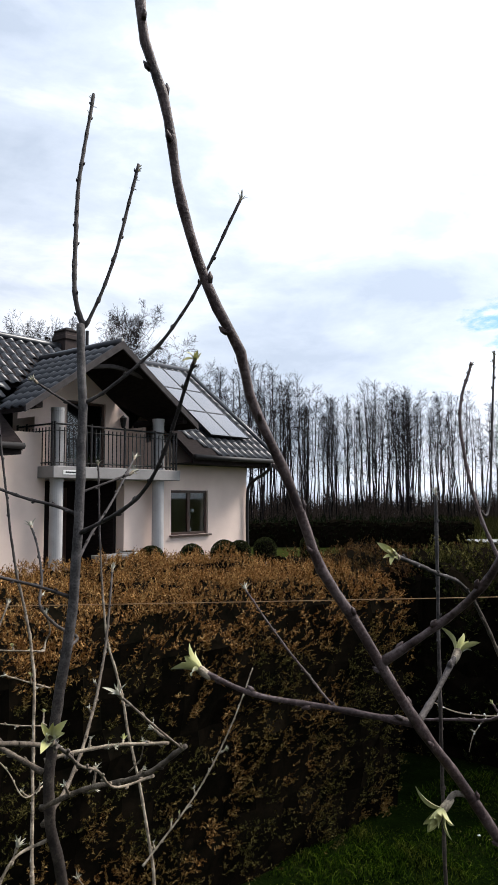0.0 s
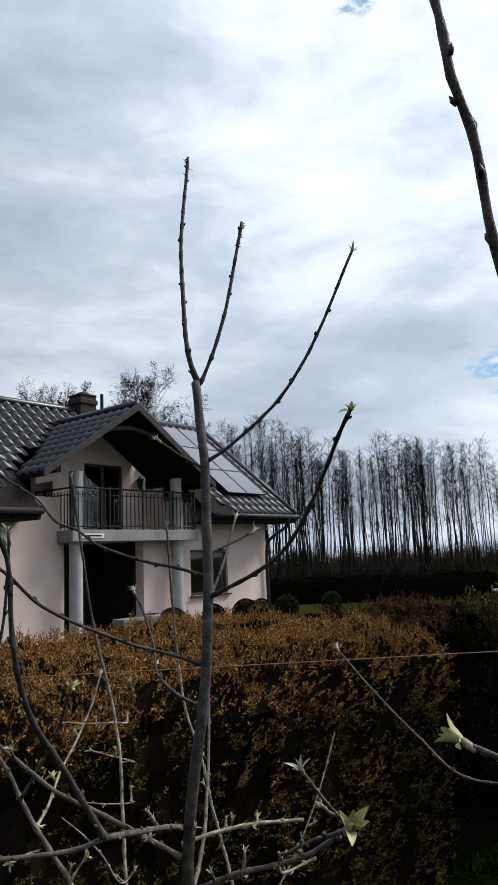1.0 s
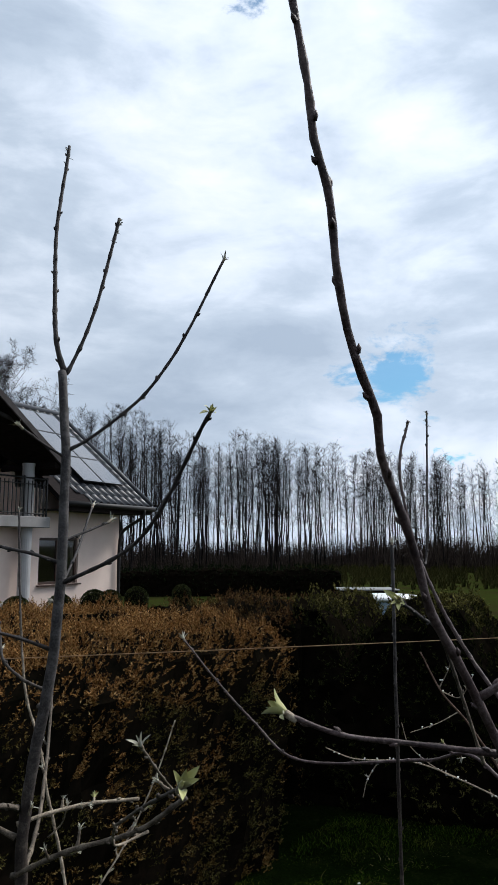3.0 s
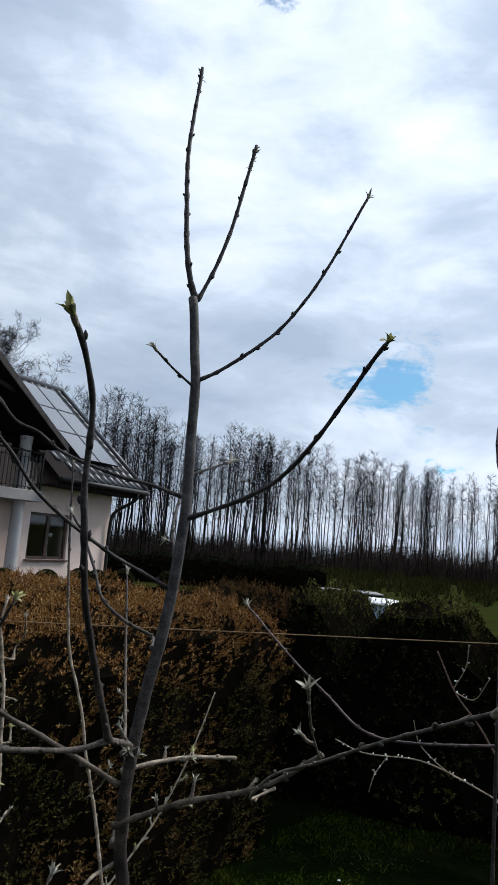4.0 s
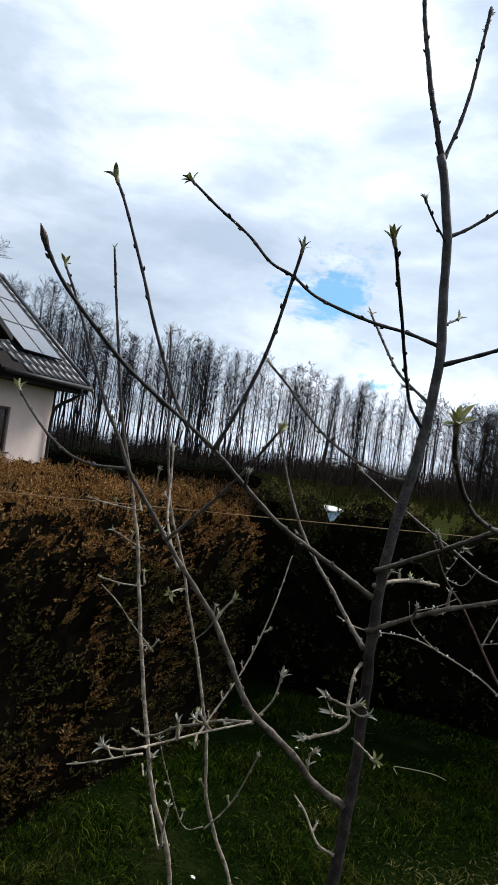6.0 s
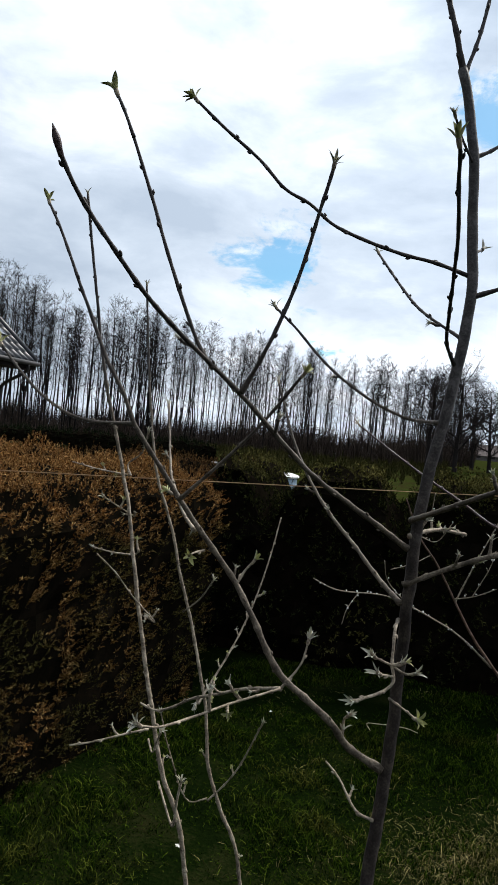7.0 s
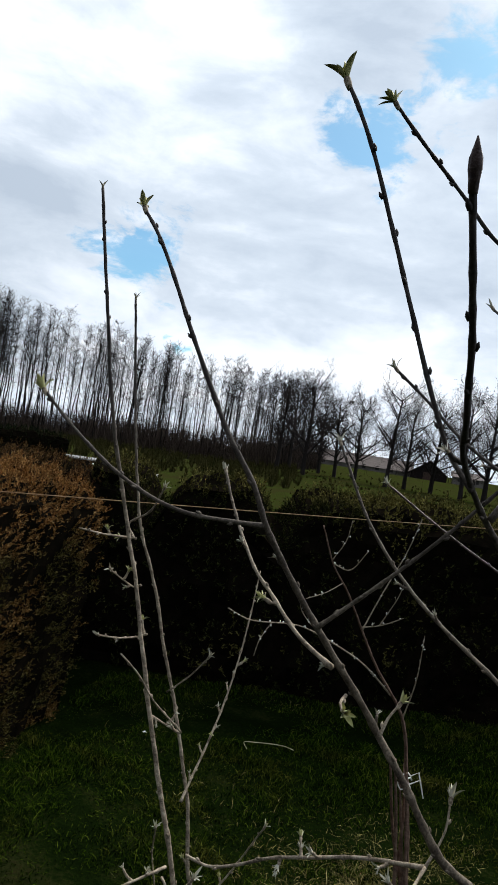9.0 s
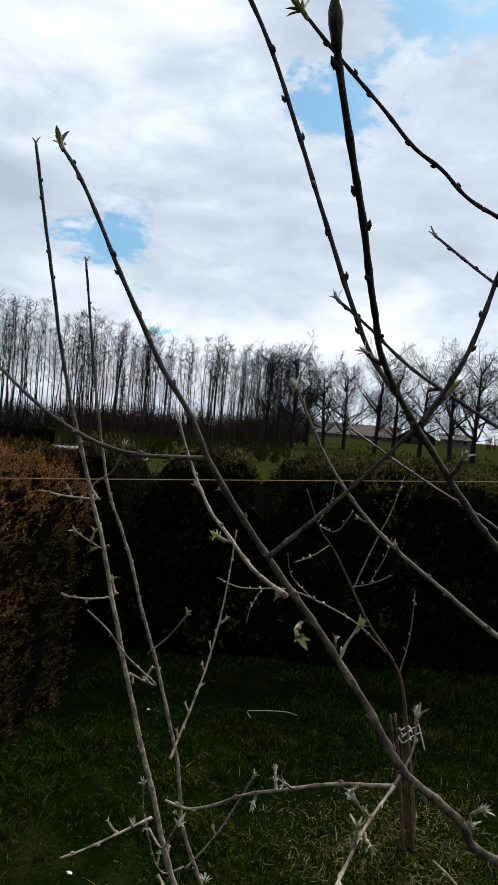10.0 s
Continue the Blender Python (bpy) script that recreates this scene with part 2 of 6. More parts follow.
def spline(points, steps):
    """Points along a smooth curve through the given ones, evenly paced however unevenly they lie."""
    p = [Vector(q) for q in points]
    if len(p) == 2:
        return [p[0].lerp(p[1], i / steps) for i in range(steps + 1)]
    ext = [2 * p[0] - p[1], *p, 2 * p[-1] - p[-2]]
    total = sum((b - a).length for a, b in zip(p, p[1:]))
    out = []
    for i in range(1, len(ext) - 2):
        a, b, c, d = ext[i - 1 : i + 3]
        u, v, w = [max(1e-4, (h - g).length) ** 0.5 for g, h in ((a, b), (b, c), (c, d))]
        m1 = (c - b) + v * ((b - a) / u - (c - a) / (u + v))
        m2 = (c - b) + v * ((d - c) / w - (d - b) / (v + w))
        n = max(2, round(steps * (c - b).length / total))
        for k in range(n):
            t = k / n
            out.append(b * (2 * t**3 - 3 * t * t + 1) + m1 * (t**3 - 2 * t * t + t) + c * (3 * t * t - 2 * t**3) + m2 * (t**3 - t * t))
    return out + [p[-1]]


def add_tube(bm, line, radii, sides=7, closed=True, squash=None):
    """A tube along line with a radius at each of its points."""
    rings = []
    side = None
    for i, p in enumerate(line):
        ahead = (line[min(i + 1, len(line) - 1)] - line[max(i - 1, 0)]).normalized()
        if side is None:
            side = ahead.orthogonal().normalized()
        side = (side - ahead * side.dot(ahead)).normalized()
        up = ahead.cross(side)
        ring = []
        for k in range(sides):
            a = 2 * math.pi * k / sides
            ring.append(bm.verts.new(p + (side * math.cos(a) + up * math.sin(a)) * radii[i]))
        rings.append(ring)
    for a, b in zip(rings, rings[1:]):
        for k in range(sides):
            j = (k + 1) % sides
            bm.faces.new((a[k], a[j], b[j], b[k]))
    if closed:
        bm.faces.new(rings[0][::-1])
        bm.faces.new(rings[-1])
    return bm


def mesh_from(name, verts, faces):
    me = bpy.data.meshes.new(name)
    me.from_pydata(verts, [], faces)
    me.update()
    return me

# ---- ground, hedges and far woods ----
def ground_material():
    m, nt, b = node_material("meadow_soil_and_turf", 1.0, 0, 0.0)
    broad = noise_node(nt, 0.35, 4)
    mid = noise_node(nt, 3.5, 5, 0.65)
    fine = noise_node(nt, 45, 3)
    f = math_node(nt, "ADD", math_node(nt, "MULTIPLY", broad, 0.35), math_node(nt, "ADD", math_node(nt, "MULTIPLY", mid, 0.4), math_node(nt, "MULTIPLY", fine, 0.25)))
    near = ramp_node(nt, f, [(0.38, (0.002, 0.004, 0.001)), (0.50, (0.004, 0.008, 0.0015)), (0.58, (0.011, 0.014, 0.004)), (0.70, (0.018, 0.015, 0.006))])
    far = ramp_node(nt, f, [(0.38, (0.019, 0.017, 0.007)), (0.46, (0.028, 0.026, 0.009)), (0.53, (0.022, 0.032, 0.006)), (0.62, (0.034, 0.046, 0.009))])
    # darker colours for the garden lawn near the trees, lighter open meadow beyond
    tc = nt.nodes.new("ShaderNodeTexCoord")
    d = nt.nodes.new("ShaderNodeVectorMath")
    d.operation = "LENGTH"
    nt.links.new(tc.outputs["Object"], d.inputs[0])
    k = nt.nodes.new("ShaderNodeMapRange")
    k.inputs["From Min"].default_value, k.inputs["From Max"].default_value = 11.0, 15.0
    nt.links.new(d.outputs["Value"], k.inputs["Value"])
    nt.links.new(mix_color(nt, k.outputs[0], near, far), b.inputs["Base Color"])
    bump_node(nt, b, fine, 0.6, 0.02)
    return m


M_GROUND = ground_material()


def rise(x, y):
    """The meadow climbs gently towards the farm."""
    r, az = math.hypot(x, y), math.degrees(math.atan2(x, y))
    k = min(1, max(0, (az - 28) / 10)) * min(1, max(0, (110 - az) / 30))
    return k * k * (3 - 2 * k) * 1.25 * (1 - math.exp(-max(0, r - 22) / 50))


def ground_z(x, y):
    p = Vector((x, y, 0))
    r = p.length
    z = 0.03 + 0.03 * noise.noise(p * 0.9) + 0.02 * noise.noise(p * 2.7)
    far = min(1, max(0, (r - 40) / 40))
    # the land drops into a valley behind the alder belt
    fall = min(1, max(0, (36 - math.degrees(math.atan2(x, y))) / 8)) * (1 if y > 0 else 0)
    z -= fall * 0.032 * max(0, r - 70)
    return z + 0.4 * noise.noise(Vector((x / 60, y / 60, 4))) * min(1, max(0, (r - 35) / 60)) - 0.4 * far + rise(x, y)


def build_ground():
    bm = bmesh.new()
    bmesh.ops.create_grid(bm, x_segments=180, y_segments=180, size=1)
    for v in bm.verts:
        # small squares near the garden, large far away
        for i in range(2):
            s = v.co[i]
            v.co[i] = math.copysign(abs(s) ** 3.2 * 1500 + abs(s) * 6, s)
        v.co.z = ground_z(v.co.x, v.co.y)
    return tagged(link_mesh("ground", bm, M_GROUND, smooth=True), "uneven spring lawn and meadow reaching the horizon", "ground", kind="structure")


ground = build_ground()

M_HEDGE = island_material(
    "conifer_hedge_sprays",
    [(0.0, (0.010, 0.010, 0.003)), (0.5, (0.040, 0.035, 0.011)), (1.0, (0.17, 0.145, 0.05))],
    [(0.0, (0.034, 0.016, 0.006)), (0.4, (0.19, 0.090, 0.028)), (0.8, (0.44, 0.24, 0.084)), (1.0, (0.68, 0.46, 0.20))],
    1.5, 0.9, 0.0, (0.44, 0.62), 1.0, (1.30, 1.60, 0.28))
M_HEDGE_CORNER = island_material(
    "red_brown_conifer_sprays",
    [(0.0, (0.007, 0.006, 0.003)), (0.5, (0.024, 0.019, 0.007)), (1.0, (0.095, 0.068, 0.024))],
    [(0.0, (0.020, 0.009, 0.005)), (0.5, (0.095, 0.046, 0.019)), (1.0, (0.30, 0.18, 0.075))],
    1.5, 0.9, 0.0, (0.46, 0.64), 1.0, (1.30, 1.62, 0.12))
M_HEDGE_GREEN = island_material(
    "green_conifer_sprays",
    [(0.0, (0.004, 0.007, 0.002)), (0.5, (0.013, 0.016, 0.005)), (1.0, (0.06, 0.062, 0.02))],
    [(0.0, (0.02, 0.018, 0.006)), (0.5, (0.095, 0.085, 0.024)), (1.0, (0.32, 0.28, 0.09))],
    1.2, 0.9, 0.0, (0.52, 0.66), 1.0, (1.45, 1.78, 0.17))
M_DARKHEDGE = island_material(
    "dark_clipped_spruce",
    [(0.0, (0.003, 0.006, 0.002)), (0.6, (0.008, 0.014, 0.004)), (1.0, (0.02, 0.028, 0.009))], None, rough=0.9, spec=0.05)
# near-black paints in the shade between sprays; also colours potting soil
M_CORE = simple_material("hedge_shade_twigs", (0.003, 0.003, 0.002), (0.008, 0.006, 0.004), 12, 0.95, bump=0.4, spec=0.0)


def hedge_surface(length, depth, height, bump, seed, u, v, dips=()):
    """A place on the hedge's skin: u along it; v from 0 at the front's foot over the top to 1 at the back's foot."""
    r = 0.22
    x = u * length
    height -= sum(low * math.exp(-((x - at) / 0.16) ** 2) for at, low in dips)
    total = 2 * height + depth
    s = v * total
    n1 = noise.noise(Vector((x * 1.1, s * 1.1, seed)))
    n2 = noise.noise(Vector((x * 2.9, s * 2.9, seed + 7)))
    n3 = noise.noise(Vector((x * 0.45, 3.3, seed + 3)))
    n4 = noise.noise(Vector((x * 8.5, s * 8.5, seed + 5)))
    push = bump * (0.6 * n1 + 0.4 * n2) + 0.075 * n4
    if s < height:
        y, z, normal = 0.0, s, Vector((0, -1, 0.15))
        y += 0.10 * max(0, 1 - s / (height - r))  # cut narrower towards the foot
        k = max(0, (s - (height - r)) / r)
        y += k * k * r * 0.7
        z -= k * k * r * 0.3
        normal = normal.lerp(Vector((0, -0.6, 0.8)), k)
    elif s < height + depth:
        y, z, normal = s - height, height, Vector((0, 0, 1))
        k = max(0, 1 - y / r, 1 - (depth - y) / r)
        z -= k * k * r * 0.3
        y += (0.15 if y < depth / 2 else -0.15) * k * k
        push = push * 1.5 + 0.07 * n3 * 2
    else:
        y, z, normal = depth, total - s, Vector((0, 1, 0.15))
    return Vector((x, y, max(0, z))) + normal.normalized() * push, normal.normalized()


def build_hedge(name, m, length, depth, height, count, size, material, label, seed, bump=0.12, back=0.25, category="hedge", kind="stuff", dips=()):
    """A near-black core, shade put into its colour, with flat sprays of scale leaves all over it."""
    rng = random.Random(seed)
    ob = empty(name, m, label, category, kind=kind)
    nu, nv = max(8, int(length / 0.12)), 40
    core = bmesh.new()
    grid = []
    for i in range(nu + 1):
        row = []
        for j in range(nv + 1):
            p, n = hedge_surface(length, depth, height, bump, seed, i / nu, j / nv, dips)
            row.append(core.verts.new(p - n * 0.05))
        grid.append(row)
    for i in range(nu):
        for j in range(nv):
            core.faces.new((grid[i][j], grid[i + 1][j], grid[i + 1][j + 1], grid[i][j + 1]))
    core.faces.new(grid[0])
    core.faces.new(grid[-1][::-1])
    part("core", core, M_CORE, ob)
    verts, faces = [], []
    front = (height + depth) / (2 * height + depth)
    uniform = rng.uniform
    for _ in range(count // 11):
        u = rng.random()
        v = rng.random() * front if rng.random() > back else front + rng.random() * (1 - front)
        p, n = hedge_surface(length, depth, height, bump, seed, u, v, dips)
        # thin and full places
        clump = noise.noise(Vector((p.x * 9, (p.y + p.z) * 9, seed + 2)))
        if clump + 0.7 * noise.noise(Vector((p.x * 3, p.z * 3, seed + 4))) + uniform(-0.25, 0.25) < (-0.10 if n.z < 0.5 else -0.28):
            continue
        # a plume: feathery sprays round a short shoot
        axis = (n * uniform(0.3, 1.0) + Vector((uniform(-0.6, 0.6), uniform(-0.6, 0.3), uniform(0.1, 1.0)))).normalized()
        reach = size * uniform(1.2, 3.0)
        p = p - n * (0.03 + rng.random() ** 1.5 * 0.09 - 0.05 * max(0.0, clump))
        for k in range(11):
            f = k / 11
            root = p + axis * reach * f
            up = (axis * (0.5 + 0.7 * f) + Vector((uniform(-1, 1), uniform(-1, 1), uniform(-0.8, 1))) * 0.9).normalized()
            side = up.cross(Vector((uniform(-1, 1), uniform(-1, 1), uniform(-1, 1))))
            if side.length < 0.05:
                continue
            side.normalize()
            L = size * uniform(0.5, 1.05) * (1.15 - 0.45 * f)
            w = side * L * 0.11
            c = len(verts)
            verts += [root - w * 0.5, root + up * L * 0.45 - w, root + up * L, root + up * L * 0.4 + w]
            faces.append((c, c + 1, c + 2, c + 3))
            for sgn in (-1, 1):
                foot = root + up * L * uniform(0.15, 0.45)
                c = len(verts)
                verts += [foot - up * L * 0.09, foot + (up * uniform(0.5, 0.9) + side * sgn * uniform(0.5, 0.9)) * L * 0.55, foot + up * L * 0.09]
                faces.append((c, c + 1, c + 2))
    link_data("sprays", mesh_from("sprays", verts, faces), material, ob)
    return ob


SLOPE1 = math.degrees(math.atan(1.05))
SLOPE2 = math.degrees(math.atan(-0.598))
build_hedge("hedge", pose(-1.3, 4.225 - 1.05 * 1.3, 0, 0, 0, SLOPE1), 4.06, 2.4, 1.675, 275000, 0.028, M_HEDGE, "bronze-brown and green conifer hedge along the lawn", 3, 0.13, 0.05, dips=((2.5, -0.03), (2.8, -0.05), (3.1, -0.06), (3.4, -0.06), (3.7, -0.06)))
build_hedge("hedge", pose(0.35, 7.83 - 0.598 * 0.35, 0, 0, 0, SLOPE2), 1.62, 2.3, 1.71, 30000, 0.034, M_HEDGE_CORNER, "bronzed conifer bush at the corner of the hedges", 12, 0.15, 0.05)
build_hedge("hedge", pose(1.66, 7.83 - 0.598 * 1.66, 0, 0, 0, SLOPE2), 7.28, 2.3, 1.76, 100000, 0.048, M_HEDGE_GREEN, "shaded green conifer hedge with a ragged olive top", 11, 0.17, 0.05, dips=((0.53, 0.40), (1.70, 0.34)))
build_hedge("hedge", pose(-1.5, 33.5, -0.3, 0, 0, -6), 10.7, 1.6, 1.48, 14000, 0.12, M_DARKHEDGE, "dark clipped spruce hedge behind the garden", 21, 0.14)
# ---- house ----
EAVE_Z, RIDGE_Z, EAVE_Y, RIDGE_Y = 3.42, 6.53, -0.85, 2.99
PITCH = math.atan2(RIDGE_Z - EAVE_Z, RIDGE_Y - EAVE_Y)
HX0, HX1 = -13.0, 0.0
PORCH_X, PORCH_HALF, PORCH_RIDGE, PORCH_EAVE = -5.8, 2.55, 5.93, 4.18


def roof_z(y):
    return EAVE_Z + (y - EAVE_Y) * math.tan(PITCH)


def tile_mesh():
    """One wavy roof tile, 0.30 wide and 0.42 long, its foot at y 0."""
    bm = bmesh.new()
    n = 6
    rows = []
    for y, z in ((0.0, -0.03), (0.0, 0.0), (0.42, -0.012)):
        rows.append([bm.verts.new((0.31 * k / n - 0.005, y, z + 0.02 + 0.036 * math.sin(2 * math.pi * k / n))) for k in range(n + 1)])
    for a, b in zip(rows, rows[1:]):
        for k in range(n):
            bm.faces.new((a[k], a[k + 1], b[k + 1], b[k]))
    me = bpy.data.meshes.new("roof_tile")
    bm.normal_update()
    bm.to_mesh(me)
    bm.free()
    me.materials.append(M_TILE)
    me.polygons.foreach_set("use_smooth", [True] * len(me.polygons))
    return me


def build_house():
    H = pose(-0.42, 22.27, 0, 0, 0, 53)
    house = empty("house", H, "pale pink rendered house with a dark tiled roof and a balcony", "house")
    t = 0.3
    wx0, wx1, wz0, wz1 = -3.2, -1.73, 1.27, 2.48
    # front wall beside the porch, in butted pieces round the window
    for lo, hi in (((-3.9, 0, 0.0), (wx0, t, 3.75)), ((wx1, 0, 0.0), (0, t, 3.75)), ((wx0, 0, 0.0), (wx1, t, wz0)), ((wx0, 0, wz1), (wx1, t, 3.75))):
        part("wall", box(lo, hi), M_RENDER, house)
    part("wall", box((HX0, 0, 0), (-7.2, t, 3.75)), M_RENDER, house)
    part("wall", box((-4.85, 0.0, 0.0), (-3.9, t, 2.72)), M_RENDER, house)
    part("porch_wall", box((-7.2, 1.9, 0.0), (-4.85, 2.1, 2.72)), M_DARKWOOD, house, "dark brown porch wall")
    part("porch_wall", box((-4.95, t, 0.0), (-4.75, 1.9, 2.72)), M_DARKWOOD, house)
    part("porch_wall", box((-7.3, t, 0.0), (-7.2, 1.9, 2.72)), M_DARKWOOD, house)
    # gable ends
    for x in (HX0, -t):
        bm = bmesh.new()
        add_prism(bm, [(0.3, 0), (5.98, 0), (5.98, 3.8), (RIDGE_Y, RIDGE_Z - 0.2), (0.3, 3.8)], t, Matrix(((0, 0, 1, x), (1, 0, 0, 0), (0, 1, 0, 0), (0, 0, 0, 1))))
        bmesh.ops.recalc_face_normals(bm, faces=bm.faces)
        part("wall", bm, M_RENDER, house)
    part("wall", box((HX0, 5.98, 0), (0, 6.28, 3.6)), M_RENDER, house)
    # balcony's back wall, in pieces round its door
    dx0, dx1, dz1 = -5.9, -4.66, 4.75
    def gable_top(x):
        return PORCH_RIDGE - abs(x - PORCH_X) * (PORCH_RIDGE - PORCH_EAVE) / PORCH_HALF - 0.12
    for a, b, low in ((-7.3, dx0, 2.98), (dx0, PORCH_X, dz1), (PORCH_X, dx1, dz1), (dx1, -3.85, 2.98)):
        bm = bmesh.new()
        add_prism(bm, [(a, low), (b, low), (b, gable_top(b)), (a, gable_top(a))], 0.2, Matrix(((1, 0, 0, 0), (0, 0, -1, 1.2), (0, 1, 0, 0), (0, 0, 0, 1))))
        bmesh.ops.recalc_face_normals(bm, faces=bm.faces)
        part("wall", bm, M_RENDER, house)
    for x in (-7.3, -3.95):
        bm = bmesh.new()
        add_box(bm, (x, 0.3, 2.98), (x + 0.1, 1.0, 4.15))
        part("wall", bm, M_RENDER, house)
    # windows and doors
    def window(x0, x1, z0, z1, y, leaves, name="window", sill=True):
        w = new(name)
        w.parent = house
        fw = 0.07
        for lo, hi in (((x0, y, z0), (x0 + fw, y + 0.07, z1)), ((x1 - fw, y, z0), (x1, y + 0.07, z1)), ((x0 + fw, y, z0), (x1 - fw, y + 0.07, z0 + fw)), ((x0 + fw, y, z1 - fw), (x1 - fw, y + 0.07, z1))):
            part("frame", box(lo, hi, 0.008), M_FRAME, w)
        step = (x1 - x0 - 2 * fw) / leaves
        for k in range(leaves):
            a = x0 + fw + k * step
            if k:
                part("mullion", box((a - 0.055, y - 0.012, z0 + fw), (a + 0.055, y + 0.06, z1 - fw), 0.008), M_FRAME, w)
            pane = part("pane", box((a + 0.01, y + 0.03, z0 + fw), (a + step - 0.01, y + 0.042, z1 - fw)), M_GLASS, w)
            pane.visible_shadow = False
        if sill:
            part("sill", box((x0 - 0.06, y - 0.16, z0 - 0.045), (x1 + 0.06, y + 0.05, z0 - 0.003), 0.006), M_FRAME, w, "brown metal sill")
        return w
    window(wx0, wx1, wz0, wz1, 0.06, 2)
    window(dx0, dx1, 2.99, dz1, 1.05, 2, "balcony_door", False)
    # rooms behind the glass, their dimness painted into the wall colour
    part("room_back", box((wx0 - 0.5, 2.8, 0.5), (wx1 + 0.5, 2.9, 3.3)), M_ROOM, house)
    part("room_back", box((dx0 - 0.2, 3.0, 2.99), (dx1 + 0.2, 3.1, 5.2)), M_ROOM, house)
    orchid = new("orchid")
    orchid.parent = house
    bm = bmesh.new()
    add_tube(bm, [Vector((-2.1, 0.42, z)) for z in (wz0 - 0.02, wz0 + 0.1, wz0 + 0.16)], [0.06, 0.08, 0.085], 12)
    part("pot", bm, M_WHITE, orchid, "white flower pot")
    bm = bmesh.new()
    stem = spline([(-2.1, 0.42, wz0 + 0.15), (-2.13, 0.42, wz0 + 0.45), (-2.05, 0.42, wz0 + 0.66), (-1.95, 0.42, wz0 + 0.62)], 12)
    add_tube(bm, stem, [0.008] * len(stem), 6)
    part("stem", bm, M_DARKHEDGE, orchid)
    for k in range(7):
        bm = bmesh.new()
        c = stem[-1 - k] + Vector((0.05 * math.sin(k * 2.4), -0.03, 0.03 * math.cos(k * 2.4)))
        for j in range(5):
            a = 2 * math.pi * j / 5
            d, n = Vector((math.cos(a), 0, math.sin(a))), Vector((-math.sin(a), 0, math.cos(a)))
            q = [c, c + d * 0.03 + n * 0.02, c + d * 0.055 + Vector((0, -0.015, 0)), c + d * 0.03 - n * 0.02]
            bm.faces.new([bm.verts.new(v) for v in q])
        part("blossom", bm, M_WHITE, orchid, "white orchid blossom")
    # front door in the porch
    d = new("front_door")
    d.parent = house
    part("leaf", box((-6.5, 1.80, 0.505), (-5.35, 1.87, 2.5), 0.01), M_DARKWOOD, d, "dark brown panelled door leaf")
    part("frame", box((-6.62, 1.84, 0.505), (-6.5, 1.9, 2.55)), M_FRAME, d)
    part("frame", box((-5.35, 1.84, 0.505), (-5.23, 1.9, 2.55)), M_FRAME, d)
    part("porch_floor", box((-7.6, -0.9, 0.0), (-4.0, 1.9, 0.50), 0.01), M_CONCRETE, house, "grey stone porch step")
    # balcony
    part("balcony_slab", box((-7.4, -0.6, 2.72), (-3.45, 1.0, 2.985), 0.012), M_CONCRETE, house, "grey plastered balcony slab")
    part("name_plate", box((-7.15, -0.612, 2.80), (-6.55, -0.602, 2.90)), M_WHITE, house, "small white plate with a dark bar")
    part("plate_bar", box((-7.09, -0.617, 2.835), (-6.62, -0.613, 2.868)), M_IRON, house)
    for x in (-7.1, -3.97):
        for z0, z1 in ((0.50, 2.72), (2.985, 4.32)):
            bm = bmesh.new()
            add_tube(bm, [Vector((x, -0.3, z)) for z in (z0, z0 + 0.08, z0 + 0.081, z1 - 0.08, z1 - 0.079, z1)], [0.165, 0.165, 0.155, 0.15, 0.16, 0.16], 20)
            part("column", bm, M_COLUMN, house, smooth=False)
    # railing
    rail = new("railing")
    rail.parent = house
    bar = bmesh.new()
    add_box(bar, (-0.009, -0.009, 0), (0.009, 0.009, 0.86))
    bar_me = bpy.data.meshes.new("bar")
    bar.to_mesh(bar_me)
    bar.free()
    def run(a, b):
        a, b = Vector(a), Vector(b)
        count = max(2, round((b - a).length / 0.125))
        for h, r in ((0.08, 0.014), (0.80, 0.012), (0.95, 0.022)):
            bm = bmesh.new()
            add_tube(bm, [a + Vector((0, 0, h)), b + Vector((0, 0, h))], [r, r], 6)
            part("handrail" if h > 0.9 else "crossbar", bm, M_IRON, rail)
        for k in range(count + 1):
            p = a.lerp(b, k / count)
            if k % 8 == 0 or k == count:
                part("post", box((p.x - 0.02, p.y - 0.02, p.z), (p.x + 0.02, p.y + 0.02, p.z + 1.0), 0.004), M_IRON, rail)
            else:
                o = link_data("bar", bar_me, M_IRON, rail)
                o.location = p + Vector((0, 0, 0.02))
    run((-7.32, -0.52, 2.985), (-3.53, -0.52, 2.985))
    run((-7.32, -0.42, 2.985), (-7.32, 0.95, 2.985))
    run((-3.53, -0.42, 2.985), (-3.53, 0.95, 2.985))
    # wall lamp and balcony flower pots
    bm = bmesh.new()
    add_tube(bm, [Vector((-4.13, 0.9, z)) for z in (4.15, 4.2, 4.38, 4.42, 4.5)], [0.03, 0.06, 0.09, 0.10, 0.015], 10)
    part("wall_lamp", bm, M_IRON, house, "black iron wall lantern")
    # roofs: boarded decks under the tiles
    def slab(p, q, r, s, thick, name, material):
        bm = bmesh.new()
        top = [bm.verts.new(v) for v in (p, q, r, s)]
        low = [bm.verts.new(Vector(v) - Vector((0, 0, thick))) for v in (p, q, r, s)]
        bm.faces.new(top)
        bm.faces.new(low[::-1])
        for i in range(4):
            j = (i + 1) % 4
            bm.faces.new((low[i], low[j], top[j], top[i]))
        bmesh.ops.recalc_face_normals(bm, faces=bm.faces)
        return part(name, bm, material, house)
    rx0, rx1 = HX0 - 0.5, 0.48
    # main roof left and right of the porch roof, and above it
    back_y = 2 * RIDGE_Y - EAVE_Y
